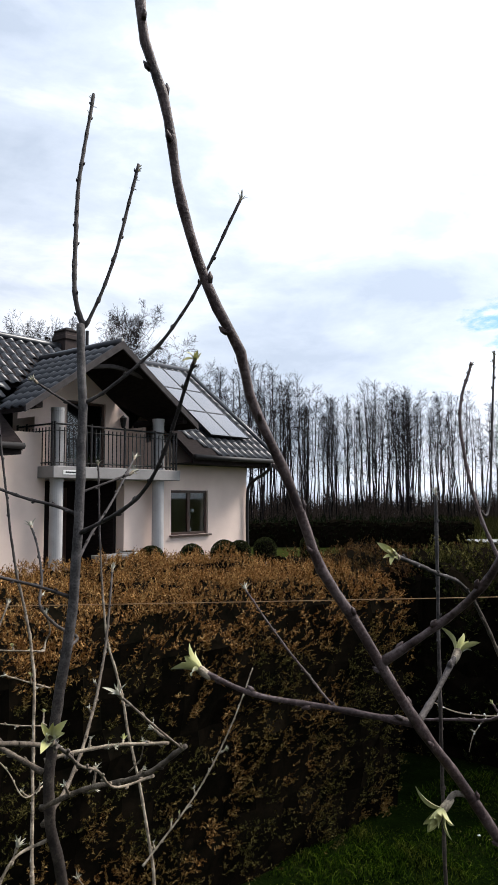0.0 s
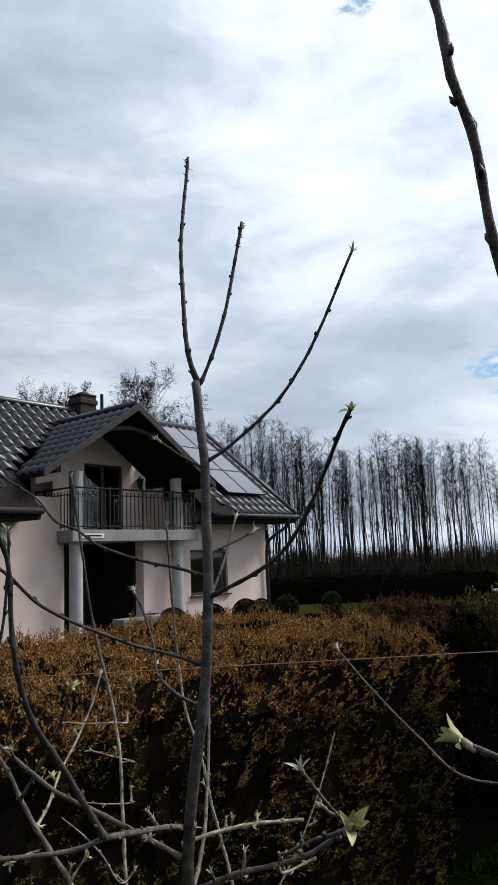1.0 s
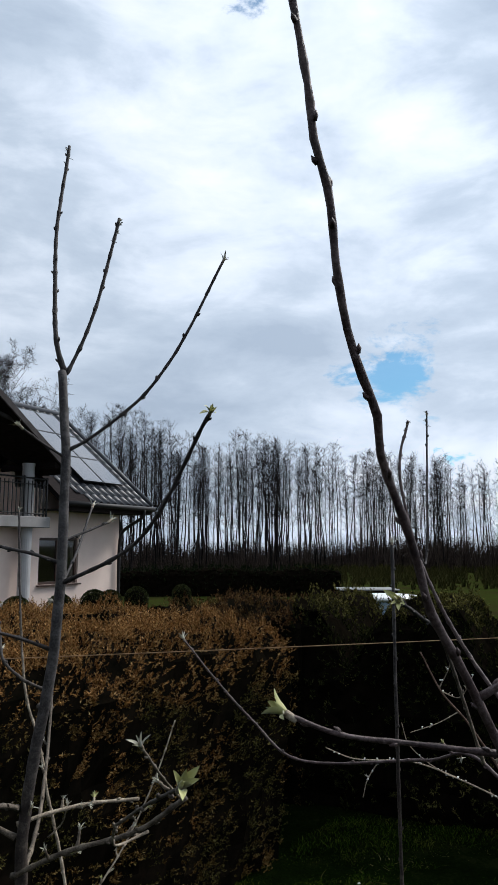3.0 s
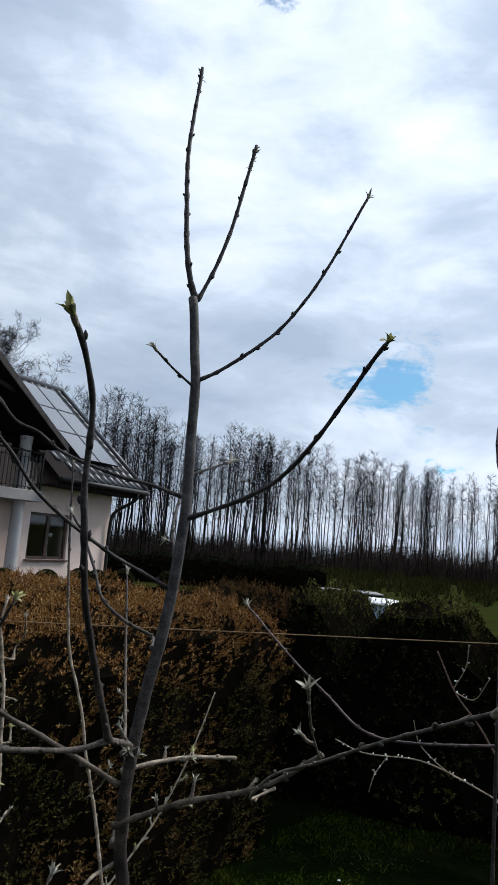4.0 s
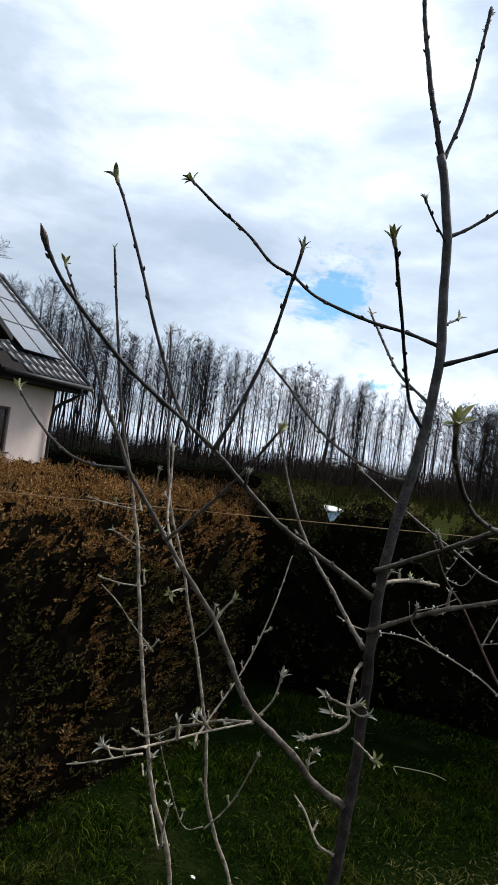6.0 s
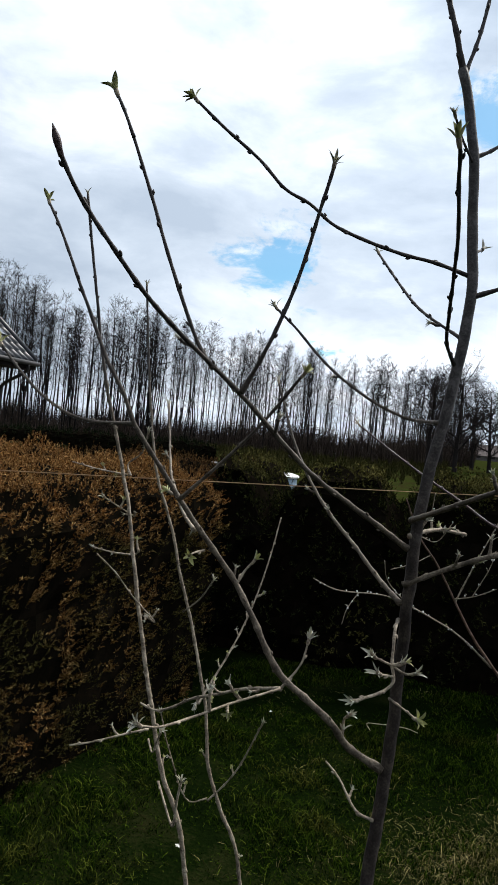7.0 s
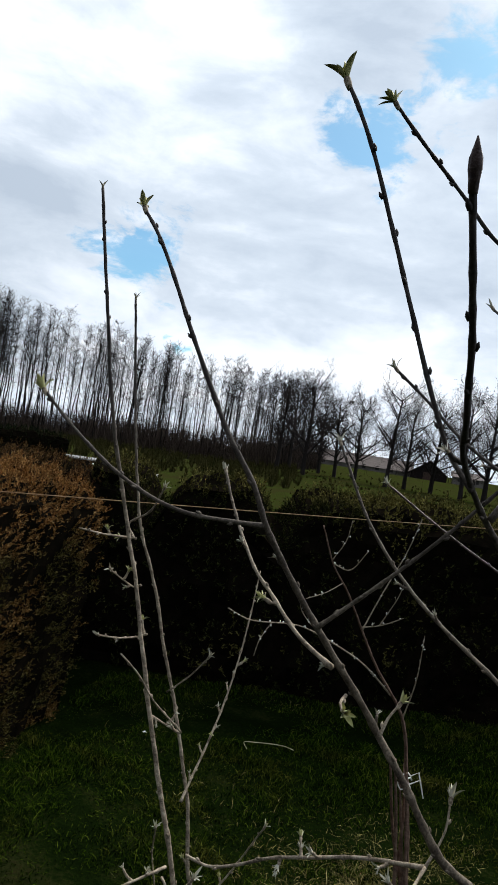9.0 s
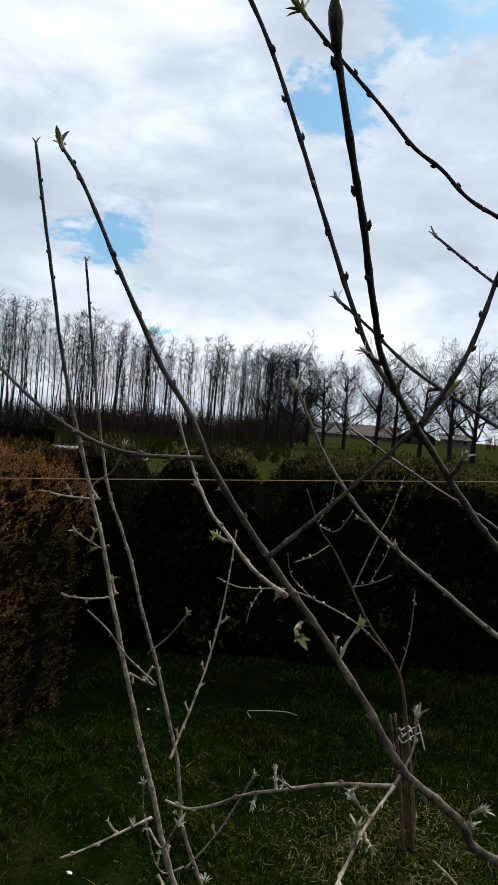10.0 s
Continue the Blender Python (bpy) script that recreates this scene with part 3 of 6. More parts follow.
    yj = EAVE_Y + (PORCH_EAVE - EAVE_Z) / math.tan(PITCH)
    px0, px1 = PORCH_X - PORCH_HALF, PORCH_X + PORCH_HALF
    slab((rx0, EAVE_Y, EAVE_Z), (px0, EAVE_Y, EAVE_Z), (px0, RIDGE_Y, RIDGE_Z), (rx0, RIDGE_Y, RIDGE_Z), 0.16, "roof", M_DARKWOOD)
    slab((px1, EAVE_Y, EAVE_Z), (rx1, EAVE_Y, EAVE_Z), (rx1, RIDGE_Y, RIDGE_Z), (px1, RIDGE_Y, RIDGE_Z), 0.16, "roof", M_DARKWOOD)
    slab((px0, 1.2, roof_z(1.2)), (px1, 1.2, roof_z(1.2)), (px1, RIDGE_Y, RIDGE_Z), (px0, RIDGE_Y, RIDGE_Z), 0.16, "roof", M_DARKWOOD)
    slab((rx0, back_y, EAVE_Z), (rx0, RIDGE_Y, RIDGE_Z), (rx1, RIDGE_Y, RIDGE_Z), (rx1, back_y, EAVE_Z), 0.16, "roof", M_TILE)
    pr_y = EAVE_Y + (PORCH_RIDGE - EAVE_Z) / math.tan(PITCH)
    for sgn in (-1, 1):
        ex = PORCH_X + sgn * PORCH_HALF
        slab((ex, -0.95, PORCH_EAVE), (PORCH_X, -0.95, PORCH_RIDGE), (PORCH_X, pr_y, PORCH_RIDGE), (ex, yj, PORCH_EAVE), 0.10, "porch_roof", M_DARKWOOD)
        # barge board with a collar tie behind
        bm = bmesh.new()
        a, b = Vector((ex + sgn * 0.05, -0.98, PORCH_EAVE - 0.1)), Vector((PORCH_X, -0.98, PORCH_RIDGE - 0.06))
        add_prism(bm, [(a.x, a.z - 0.02), (b.x, b.z - 0.07), (b.x, b.z + 0.11), (a.x, a.z + 0.13)], 0.05, Matrix(((1, 0, 0, 0), (0, 0, -1, -0.96), (0, 1, 0, 0), (0, 0, 0, 1))))
        bmesh.ops.recalc_face_normals(bm, faces=bm.faces)
        part("barge_board", bm, M_BARGE, house, "weathered grey-brown barge board")
        part("purlin", box((ex - sgn * 0.35 - 0.08, -0.9, PORCH_EAVE + 0.02), (ex - sgn * 0.35 + 0.08, 1.0, PORCH_EAVE + 0.18)), M_DARKWOOD, house)
    bm = bmesh.new()
    tie = spline([(PORCH_X - 0.9, -0.7, 5.26), (PORCH_X, -0.7, 5.40), (PORCH_X + 0.9, -0.7, 5.26)], 8)
    add_tube(bm, tie, [0.055] * len(tie), 6)
    part("collar_tie", bm, M_BARGE, house)
    # gutter and downpipe
    for x0, x1 in ((px1 + 0.02, rx1), (rx0, px0 - 0.02)):
        bm = bmesh.new()
        add_tube(bm, [Vector((x0, EAVE_Y - 0.07, EAVE_Z - 0.07)), Vector((x1, EAVE_Y - 0.07, EAVE_Z - 0.07))], [0.07, 0.07], 10)
        part("gutter", bm, M_GUTTER, house, smooth=True)
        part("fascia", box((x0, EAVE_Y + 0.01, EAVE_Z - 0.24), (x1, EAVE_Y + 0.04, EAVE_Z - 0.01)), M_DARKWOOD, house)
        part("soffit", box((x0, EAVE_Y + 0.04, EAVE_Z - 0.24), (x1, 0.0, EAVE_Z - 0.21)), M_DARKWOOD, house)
    bm = bmesh.new()
    line = spline([(0.0, EAVE_Y - 0.07, EAVE_Z - 0.1), (0.0, EAVE_Y - 0.05, EAVE_Z - 0.28), (-0.02, -0.14, EAVE_Z - 0.75), (-0.06, -0.1, EAVE_Z - 1.0), (-0.06, -0.1, 0.1)], 24)
    add_tube(bm, line, [0.05] * len(line), 8)
    part("downpipe", bm, M_GUTTER, house, smooth=True)
    # chimney of dark brick with a cap
    ch = new("chimney")
    ch.parent = house
    part("shaft", box((-4.72, 2.72, 6.0), (-4.18, 3.26, 6.99)), M_BRICK, ch)
    part("corbel", box((-4.76, 2.68, 6.76), (-4.14, 3.30, 6.90), 0.015), M_BRICK, ch)
    part("cap", box((-4.74, 2.70, 6.993), (-4.16, 3.28, 7.06), 0.02), M_BRICK, ch)
    part("flue", box((-4.58, 2.86, 7.063), (-4.32, 3.12, 7.14), 0.02), M_IRON, ch)
    bm = bmesh.new()
    add_tube(bm, [Vector((-3.75, 3.0, z)) for z in (6.4, 7.2)], [0.05, 0.05], 8)
    part("vent_pipe", bm, M_IRON, ch)
    # solar panels on the slope
    across = Matrix.Translation((0, EAVE_Y, EAVE_Z)) @ Matrix.Rotation(PITCH, 4, "X")
    for i in range(2):
        for j in range(3):
            x0, y0 = -1.98 + i * 0.85, 0.78 + j * 1.245
            p = new("solar_panel")
            p.parent = house
            p.matrix_local = across @ Matrix.Translation((x0, y0, 0.15))
            part("glass_face", box((0.02, 0.02, 0.0), (0.81, 1.21, 0.03)), M_SOLAR, p, "dark solar glass")
            for lo, hi in (((0, 0, -0.01), (0.83, 0.02, 0.036)), ((0, 1.21, -0.01), (0.83, 1.23, 0.036)), ((0, 0.02, -0.01), (0.02, 1.21, 0.036)), ((0.81, 0.02, -0.01), (0.83, 1.21, 0.036))):
                part("rim", box(lo, hi), M_RIM, p)
    # tiles
    me = tile_mesh()
    rest = []
    slope = (RIDGE_Y - EAVE_Y) / math.cos(PITCH)
    def main_roof_tiles():
        rows = int(slope / 0.36) + 1
        for j in range(rows):
            for i in range(int((rx1 - rx0) / 0.3)):
                x, s = rx1 - 0.3 * (i + 1), j * 0.36
                y = EAVE_Y + s * math.cos(PITCH)
                z = roof_z(y)
                # left free under the porch roof
                reach = PORCH_HALF * (1 - (z - PORCH_EAVE) / (PORCH_RIDGE - PORCH_EAVE))
                if (z < PORCH_EAVE and px0 - 0.3 < x < px1) or (z < PORCH_RIDGE and abs(x + 0.15 - PORCH_X) < reach):
                    continue
                yield across @ Matrix.Translation((x, s, 0.015)) @ Matrix.Rotation(radians(-1.5), 4, "X"), x > -9.5 and s < 5.5
    def porch_tiles():
        pitch = math.atan2(PORCH_RIDGE - PORCH_EAVE, PORCH_HALF)
        length = math.hypot(PORCH_RIDGE - PORCH_EAVE, PORCH_HALF)
        for sgn in (-1, 1):
            base = Matrix.Translation((PORCH_X + sgn * PORCH_HALF, 0, PORCH_EAVE)) @ Matrix.Rotation(radians(90) * sgn, 4, "Z") @ Matrix.Rotation(pitch, 4, "X")
            for j in range(int((length - 0.36) / 0.36) + 1):
                s = j * 0.36
                ymax = EAVE_Y + (PORCH_EAVE + s * math.sin(pitch) - EAVE_Z) / math.tan(PITCH)
                for i in range(20):
                    y = -0.98 + 0.3 * i
                    if y > ymax - 0.1:
                        continue
                    x = y if sgn > 0 else -y - 0.3
                    yield base @ Matrix.Translation((x, s, 0.015)), sgn < 0
    singles = []
    for m, near in [*porch_tiles(), *main_roof_tiles()]:
        (singles if near and len(singles) < 300 else rest).append(m)
    roof = new("roof_covering")
    roof.parent = house
    for m in singles:
        o = link_data("roof_tile", me, M_TILE, roof)
        o.matrix_local = m
    co = [v.co.copy() for v in me.vertices]
    fa = [tuple(p.vertices) for p in me.polygons]
    verts, faces = [], []
    for m in rest:
        b = len(verts)
        verts += [m @ c for c in co]
        faces += [tuple(b + k for k in f) for f in fa]
    tagged(link_data("far_tiles", mesh_from("far_tiles", verts, faces), M_TILE, roof, smooth=True), kind="stuff")
    bm = bmesh.new()
    add_tube(bm, [Vector((rx0, RIDGE_Y, RIDGE_Z + 0.03)), Vector((rx1, RIDGE_Y, RIDGE_Z + 0.03))], [0.11, 0.11], 10)
    part("ridge_tiles", bm, M_TILE, roof, smooth=True)
    bm = bmesh.new()
    add_tube(bm, [Vector((PORCH_X, -0.98, PORCH_RIDGE + 0.03)), Vector((PORCH_X, pr_y, PORCH_RIDGE + 0.03))], [0.10, 0.10], 10)
    part("ridge_tiles", bm, M_TILE, roof, smooth=True)
    bm = bmesh.new()
    add_tube(bm, [Vector((rx1 - 0.03, EAVE_Y, EAVE_Z + 0.04)), Vector((rx1 - 0.03, RIDGE_Y, RIDGE_Z + 0.04))], [0.08, 0.08], 8)
    part("verge_tiles", bm, M_TILE, roof, smooth=True)
    return house


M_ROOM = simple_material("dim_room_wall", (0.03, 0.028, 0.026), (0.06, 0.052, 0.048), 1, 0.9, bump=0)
build_house()

# ---- far trees ----
M_BARK_FAR = island_material("far_alder_bark", [(0.0, (0.006, 0.005, 0.005)), (0.6, (0.014, 0.012, 0.012)), (1.0, (0.034, 0.028, 0.027))], None, rough=0.95, spec=0.05)


def stick(verts, faces, a, b, ra, rb, sides=4):
    d = (b - a).normalized()
    s = d.orthogonal().normalized()
    u = d.cross(s)
    k0 = len(verts)
    for p, r in ((a, ra), (b, rb)):
        for k in range(sides):
            t = 2 * math.pi * k / sides
            verts.append(p + (s * math.cos(t) + u * math.sin(t)) * r)
    for k in range(sides):
        j = (k + 1) % sides
        faces.append((k0 + k, k0 + j, k0 + sides + j, k0 + sides + k))


def sliver(verts, faces, rng, a, b, w):
    """A twig too fine for a tube: a thin ridged spike."""
    d = b - a
    s = d.cross(Vector((rng.uniform(-1, 1), rng.uniform(-1, 1), rng.uniform(-1, 1))))
    if s.length < 1e-6:
        return
    s.normalize()
    u = s.cross(d).normalized()
    k = len(verts)
    verts += [a - s * w, a + u * w * 1.4, a + s * w, b]
    faces += [(k, k + 1, k + 3), (k + 1, k + 2, k + 3)]


def alder(rng, twigs):
    """A slim bare tree of height 1: a swaying trunk, short rising limbs and a haze of fine upright twigs."""
    verts, faces = [], []
    n = 9
    pts = [Vector((0, 0, k / n)) + Vector((rng.uniform(-1, 1), rng.uniform(-1, 1), 0)) * 0.007 * (k > 0) for k in range(n + 1)]
    lean = Vector((rng.gauss(0, 0.035), rng.gauss(0, 0.035), 0))
    pts = [p + lean * p.z for p in pts]
    r0 = rng.uniform(0.0036, 0.0066)
    for k in range(n):
        stick(verts, faces, pts[k], pts[k + 1], r0 * (1 - k / n) ** 0.8 + 0.0004, r0 * (1 - (k + 1) / n) ** 0.8 + 0.0004, 4)
    low = rng.uniform(0.24, 0.50)
    wide = rng.uniform(0.9, 1.6)

    def along(f):
        k = min(n - 1, int(f * n))
        return pts[k].lerp(pts[k + 1], f * n - k)

    for _ in range(twigs):
        f = low + (0.99 - low) * rng.random() ** 0.75
        p = along(f)
        a = rng.uniform(0, 2 * math.pi)
        d = Vector((math.cos(a), math.sin(a), rng.uniform(0.05, 1.1))).normalized()
        L = (0.035 + 0.10 * (1.02 - f)) * rng.uniform(0.6, 1.3) * wide
        bend = p + d * L * 0.55
        q = bend + (d + Vector((0, 0, 0.5))).normalized() * L * 0.5
        sliver(verts, faces, rng, p, bend, 0.0011)
        sliver(verts, faces, rng, bend, q, 0.0008)
        for _ in range(7):
            s = p.lerp(bend, rng.uniform(0.3, 1)) if rng.random() < 0.5 else bend.lerp(q, rng.random())
            e = s + (d * 0.5 + Vector((rng.uniform(-1, 1), rng.uniform(-1, 1), rng.uniform(-0.2, 1.2))) * 0.75).normalized() * rng.uniform(0.012, 0.034)
            sliver(verts, faces, rng, s, e, 0.00058)
    # dead snags below the crown
    for _ in range(12):
        p = along(rng.uniform(0.06, low))
        a = rng.uniform(0, 2 * math.pi)
        sliver(verts, faces, rng, p, p + Vector((math.cos(a), math.sin(a), rng.uniform(-0.4, 0.6))) * rng.uniform(0.01, 0.045), 0.0006)
    # saplings about the foot
    for _ in range(5):
        p = Vector((rng.uniform(-0.09, 0.09), rng.uniform(-0.09, 0.09), 0))
        t = p + Vector((rng.uniform(-0.03, 0.03), rng.uniform(-0.03, 0.03), rng.uniform(0.10, 0.34)))
        sliver(verts, faces, rng, p, t, 0.0016)
        for _ in range(5):
            s = p.lerp(t, rng.uniform(0.25, 0.95))
            sliver(verts, faces, rng, s, s + Vector((rng.uniform(-1, 1), rng.uniform(-1, 1), rng.uniform(0.3, 1.6))) * 0.022, 0.0007)
    return np.array([tuple(v) for v in verts]), faces


def sow(kinds, places):
    """All the trees of a wood in one list: a kind, its foot, height and turn for each."""
    blocks, faces, base = [], [], 0
    for k, foot, height, turn in places:
        co, fa = kinds[k]
        c, s = math.cos(turn), math.sin(turn)
        blocks.append(co @ np.array(((c, s, 0), (-s, c, 0), (0, 0, 1))) * height + np.array(tuple(foot)))
        faces += [tuple(base + i for i in f) for f in fa]
        base += len(co)
    return [tuple(v) for v in np.concatenate(blocks).tolist()], faces


def tree_top(az):
    """How high the belt of trees stands, by direction."""
    steps = ((-20, 21.0), (-2, 20.5), (2, 18.6), (3.5, 16.0), (5, 16.0), (8.5, 17.2), (13, 16.0), (19, 15.2), (23, 13.6), (27, 13.6), (33, 12.6), (37, 11.0))
    for (a, h), (b, g) in zip(steps, steps[1:]):
        if az <= b:
            return h + (g - h) * (az - a) / (b - a)
    return 11.0


def far_woods():
    rng = random.Random(5)
    kinds = [alder(rng, rng.randint(60, 92)) for _ in range(14)]
    places = []
    for k in range(480):
        az = -16 + 51 * rng.random()
        a = radians(az)
        d = rng.uniform(84, 122)
        h = tree_top(az) * rng.uniform(0.72, 1.0) * (1 + 0.10 * noise.noise(Vector((az * 0.45, 1, 1)))) * d / 100
        x, y = d * math.sin(a), d * math.cos(a)
        foot = ground_z(x, y) - 0.3
        places.append((rng.randrange(14), Vector((x, y, foot)), (h - foot) * 1.04, rng.uniform(0, 6.28)))
    for k in range(60):
        a, d = radians(rng.uniform(33, 66)), rng.uniform(165, 200)
        places.append((rng.randrange(14), Vector((d * math.sin(a), d * math.cos(a), -0.2)), rng.uniform(9, 13), rng.uniform(0, 6.28)))
    return tagged(link_data("far_woods", mesh_from("far_woods", *sow(kinds, places)), M_BARK_FAR), "belt of tall bare alder trees beyond the meadow", "woods", kind="stuff")


def thicket(name, label, count, az, near, far, tall, seed, material):
    """Low leafless brush: fans of thin stems."""
    rng = random.Random(seed)
    verts, faces = [], []
    for _ in range(count):
        a, d = radians(rng.uniform(*az)), rng.uniform(near, far)
        x, y = d * math.sin(a), d * math.cos(a)
        base = Vector((x, y, ground_z(x, y) - 0.2))
        h = rng.uniform(0.45, 1.0) * tall
        for _ in range(7):
            t = base + Vector((rng.uniform(-0.25, 0.25) * h, rng.uniform(-0.25, 0.25) * h, h * rng.uniform(0.6, 1)))
            m = base.lerp(t, 0.5) + Vector((rng.uniform(-0.1, 0.1), 0, 0)) * h
            sliver(verts, faces, rng, base, t, 0.03)
            for _ in range(4):
                e = m.lerp(t, rng.random()) + Vector((rng.uniform(-1, 1), rng.uniform(-1, 1), rng.uniform(0.2, 1.2))) * h * 0.17
                sliver(verts, faces, rng, m.lerp(t, rng.uniform(0, 0.6)), e, 0.014)
    return tagged(link_data(name, mesh_from(name, verts, faces), material), label, "brush", kind="stuff")


M_BRUSH = island_material("dry_brush_stems", [(0.0, (0.022, 0.016, 0.014)), (0.6, (0.052, 0.038, 0.032)), (1.0, (0.13, 0.098, 0.076))], None, rough=0.95, spec=0.05)
M_BRANCH = island_material("bare_tree_bark", [(0.0, (0.014, 0.012, 0.012)), (0.6, (0.030, 0.025, 0.024)), (1.0, (0.06, 0.05, 0.046))], None, rough=0.95, spec=0.05)
M_WEEDS = island_material("meadow_weeds", [(0.0, (0.018, 0.020, 0.006)), (0.6, (0.045, 0.045, 0.014)), (1.0, (0.12, 0.10, 0.04))], None, rough=1.0, spec=0.0)
far_woods()
thicket("brush", "brown leafless undergrowth at the edge of the woods", 1500, (-9, 36), 84, 120, 3.4, 31, M_BRUSH)
thicket("brush", "tall leafless saplings deep in the woods", 1250, (-9, 36), 96, 124, 6.4, 34, M_BRUSH)
thicket("brush", "distant brown brush behind the trees", 420, (-8, 66), 165, 200, 6.0, 33, M_BRUSH)
thicket("brush", "tall brown thicket in front of the woods", 330, (17, 35), 80, 108, 6.4, 32, M_BRUSH)


def bare_tree(name, label, height, seed, spread=0.55, levels=5, m=None, group="", slim=1.0, fine=0.020, narrow=0.7, twiggy=2):
    """A leafless broad tree: trunk and limbs in one mesh, the fine crown in another."""
    rng = random.Random(seed)
    tree = empty(name, m or Matrix.Identity(4), label, "tree", group)
    wood, twig = ([], []), ([], [])

    def bough(p, d, length, r, level):
        n = 5 if level < 2 else 4 if level < levels - 1 else 2
        q = p
        for k in range(n):
            d = (d + Vector((rng.uniform(-1, 1), rng.uniform(-1, 1), rng.uniform(-0.5, 0.75))) * (0.06 if level == 0 else 0.20 if level < 3 else 0.14)).normalized()
            e = q + d * length / n
            ra, rb = r * (1 - 0.75 * k / n), r * (1 - 0.75 * (k + 1) / n)
            if level < 3:
                stick(*wood, q, e, max(fine * 0.8, ra), max(fine * 0.8, rb), 6 if level < 2 else 4)
            else:
                sliver(*twig, rng, q, e + d * length * 0.06, max(fine, ra))
            q = e
            f = (k + 1) / n
            if level >= levels or (level == 0 and f < 0.35):
                continue
            for _ in range(5 if level == 0 else twiggy if rng.random() < 0.55 else 1):
                a = rng.uniform(0, 6.28)
                out = Matrix.Rotation(a, 3, d) @ d.orthogonal().normalized()
                aim = (d * rng.uniform(0.25, 0.9) + out * spread * 1.5 + Vector((0, 0, 0.12))).normalized()
                reach = (0.62 if level == 0 else 0.58 if level < 2 else 0.72) * length * rng.uniform(0.65, 1.1) * (1.15 - 0.55 * f)
                bough(q.lerp(q - d * length / n, rng.random() * 0.8), aim, reach, r * (1 - 0.6 * f) * rng.uniform(0.38, 0.55), level + 1)

    bough(Vector((0, 0, -0.3)), Vector((0, 0, 1)), 8.0, 0.17 * slim, 0)
    # grown to the height wanted
    tall = sorted(v.z for v in twig[0])
    k = height / tall[int(len(tall) * 0.985)]
    for out in (wood, twig):
        for v in out[0]:
            v *= k
            v.x, v.y = v.x * narrow, v.y * narrow
    link_data("trunk", mesh_from("trunk", *wood), M_BRANCH, tree)
    link_data("crown", mesh_from("crown", *twig), M_BRANCH, tree)
    return tree


def polar(az, d, z=0.0, turn=0.0, size=1.0):
    a = radians(az)
    x, y = d * math.sin(a), d * math.cos(a)
    return pose(x, y, z + ground_z(x, y), 0, 0, turn) @ Matrix.Scale(size, 4)


bare_tree("garden_tree", "bare spreading tree behind the house roof", 12.9, 44, 0.55, 5, polar(-10.8, 41, -0.1), fine=0.0085, narrow=0.9, twiggy=2)
bare_tree("garden_tree", "smaller bare tree far behind the house", 14.4, 45, 0.6, 5, polar(-17.9, 52, -0.1), fine=0.0095, narrow=0.65, twiggy=2)
thicket("weeds", "rough olive weeds and dry scrub in the meadow", 900, (12, 34), 38, 84, 1.25, 37, M_WEEDS)
thicket("weeds", "low dry tufts in the meadow", 300, (34, 54), 45, 90, 0.5, 38, M_WEEDS)
oaks = [bare_tree("field_tree", "leafless dark tree standing in the meadow", 9.0, s, 0.62, 4, polar(az, d, -0.1), "trees along the meadow", 1.5, 0.010, 0.9) for s, az, d in ((51, 34.5, 60), (52, 40.9, 58), (53, 46.6, 56))]
for n, az, d, turn, size in ((1, 32.4, 66, 50, 1.05), (2, 37.0, 63, 120, 0.9), (0, 38.6, 64, 200, 0.88), (1, 42.4, 60, 260, 0.86), (2, 44.4, 60, 310, 0.98), (0, 48.3, 58, 80, 0.98), (1, 50.5, 58, 20, 0.95), (0, 53.5, 56, 140, 0.95), (1, 56.5, 55, 220, 1.0), (2, 35.8, 70, 20, 0.95), (0, 33.5, 76, 300, 1.1)):
    copy_thing(oaks[n], polar(az, d, -0.1, turn, size))


def larch(m, height, seed):
    """A leafless larch: a straight stem with level whorls of thin boughs, tapering to a point."""
    rng = random.Random(seed)
    tree = empty("larch", m, "bare pointed larch among the alder trees", "tree")
    verts, faces = [], []
    stick(verts, faces, Vector((0, 0, -0.5)), Vector((0, 0, height)), height * 0.012, 0.02, 6)
    link_data("trunk", mesh_from("trunk", verts, faces), M_BRANCH, tree)
    verts, faces = [], []
    for _ in range(260):
        f = rng.random() ** 0.8
        a = rng.uniform(0, 6.28)
        p = Vector((0, 0, height * (0.15 + 0.84 * f)))
        d = Vector((math.cos(a), math.sin(a), rng.uniform(-0.1, 0.35)))
        q = p + d * (height * 0.13 * (1 - f) + 0.25) * rng.uniform(0.6, 1.1)
        sliver(verts, faces, rng, p, q, 0.022)
        for _ in range(7):
            e = p.lerp(q, rng.uniform(0.2, 1))
            sliver(verts, faces, rng, e, e + Vector((rng.uniform(-1, 1), rng.uniform(-1, 1), rng.uniform(-0.6, 0.8))) * 0.38, 0.012)
    link_data("crown", mesh_from("crown", verts, faces), M_BRANCH, tree)
    return tree


larch(polar(22.9, 92, -0.6), 13.8, 61)
larch(polar(21.2, 96, -0.6), 9.8, 62)

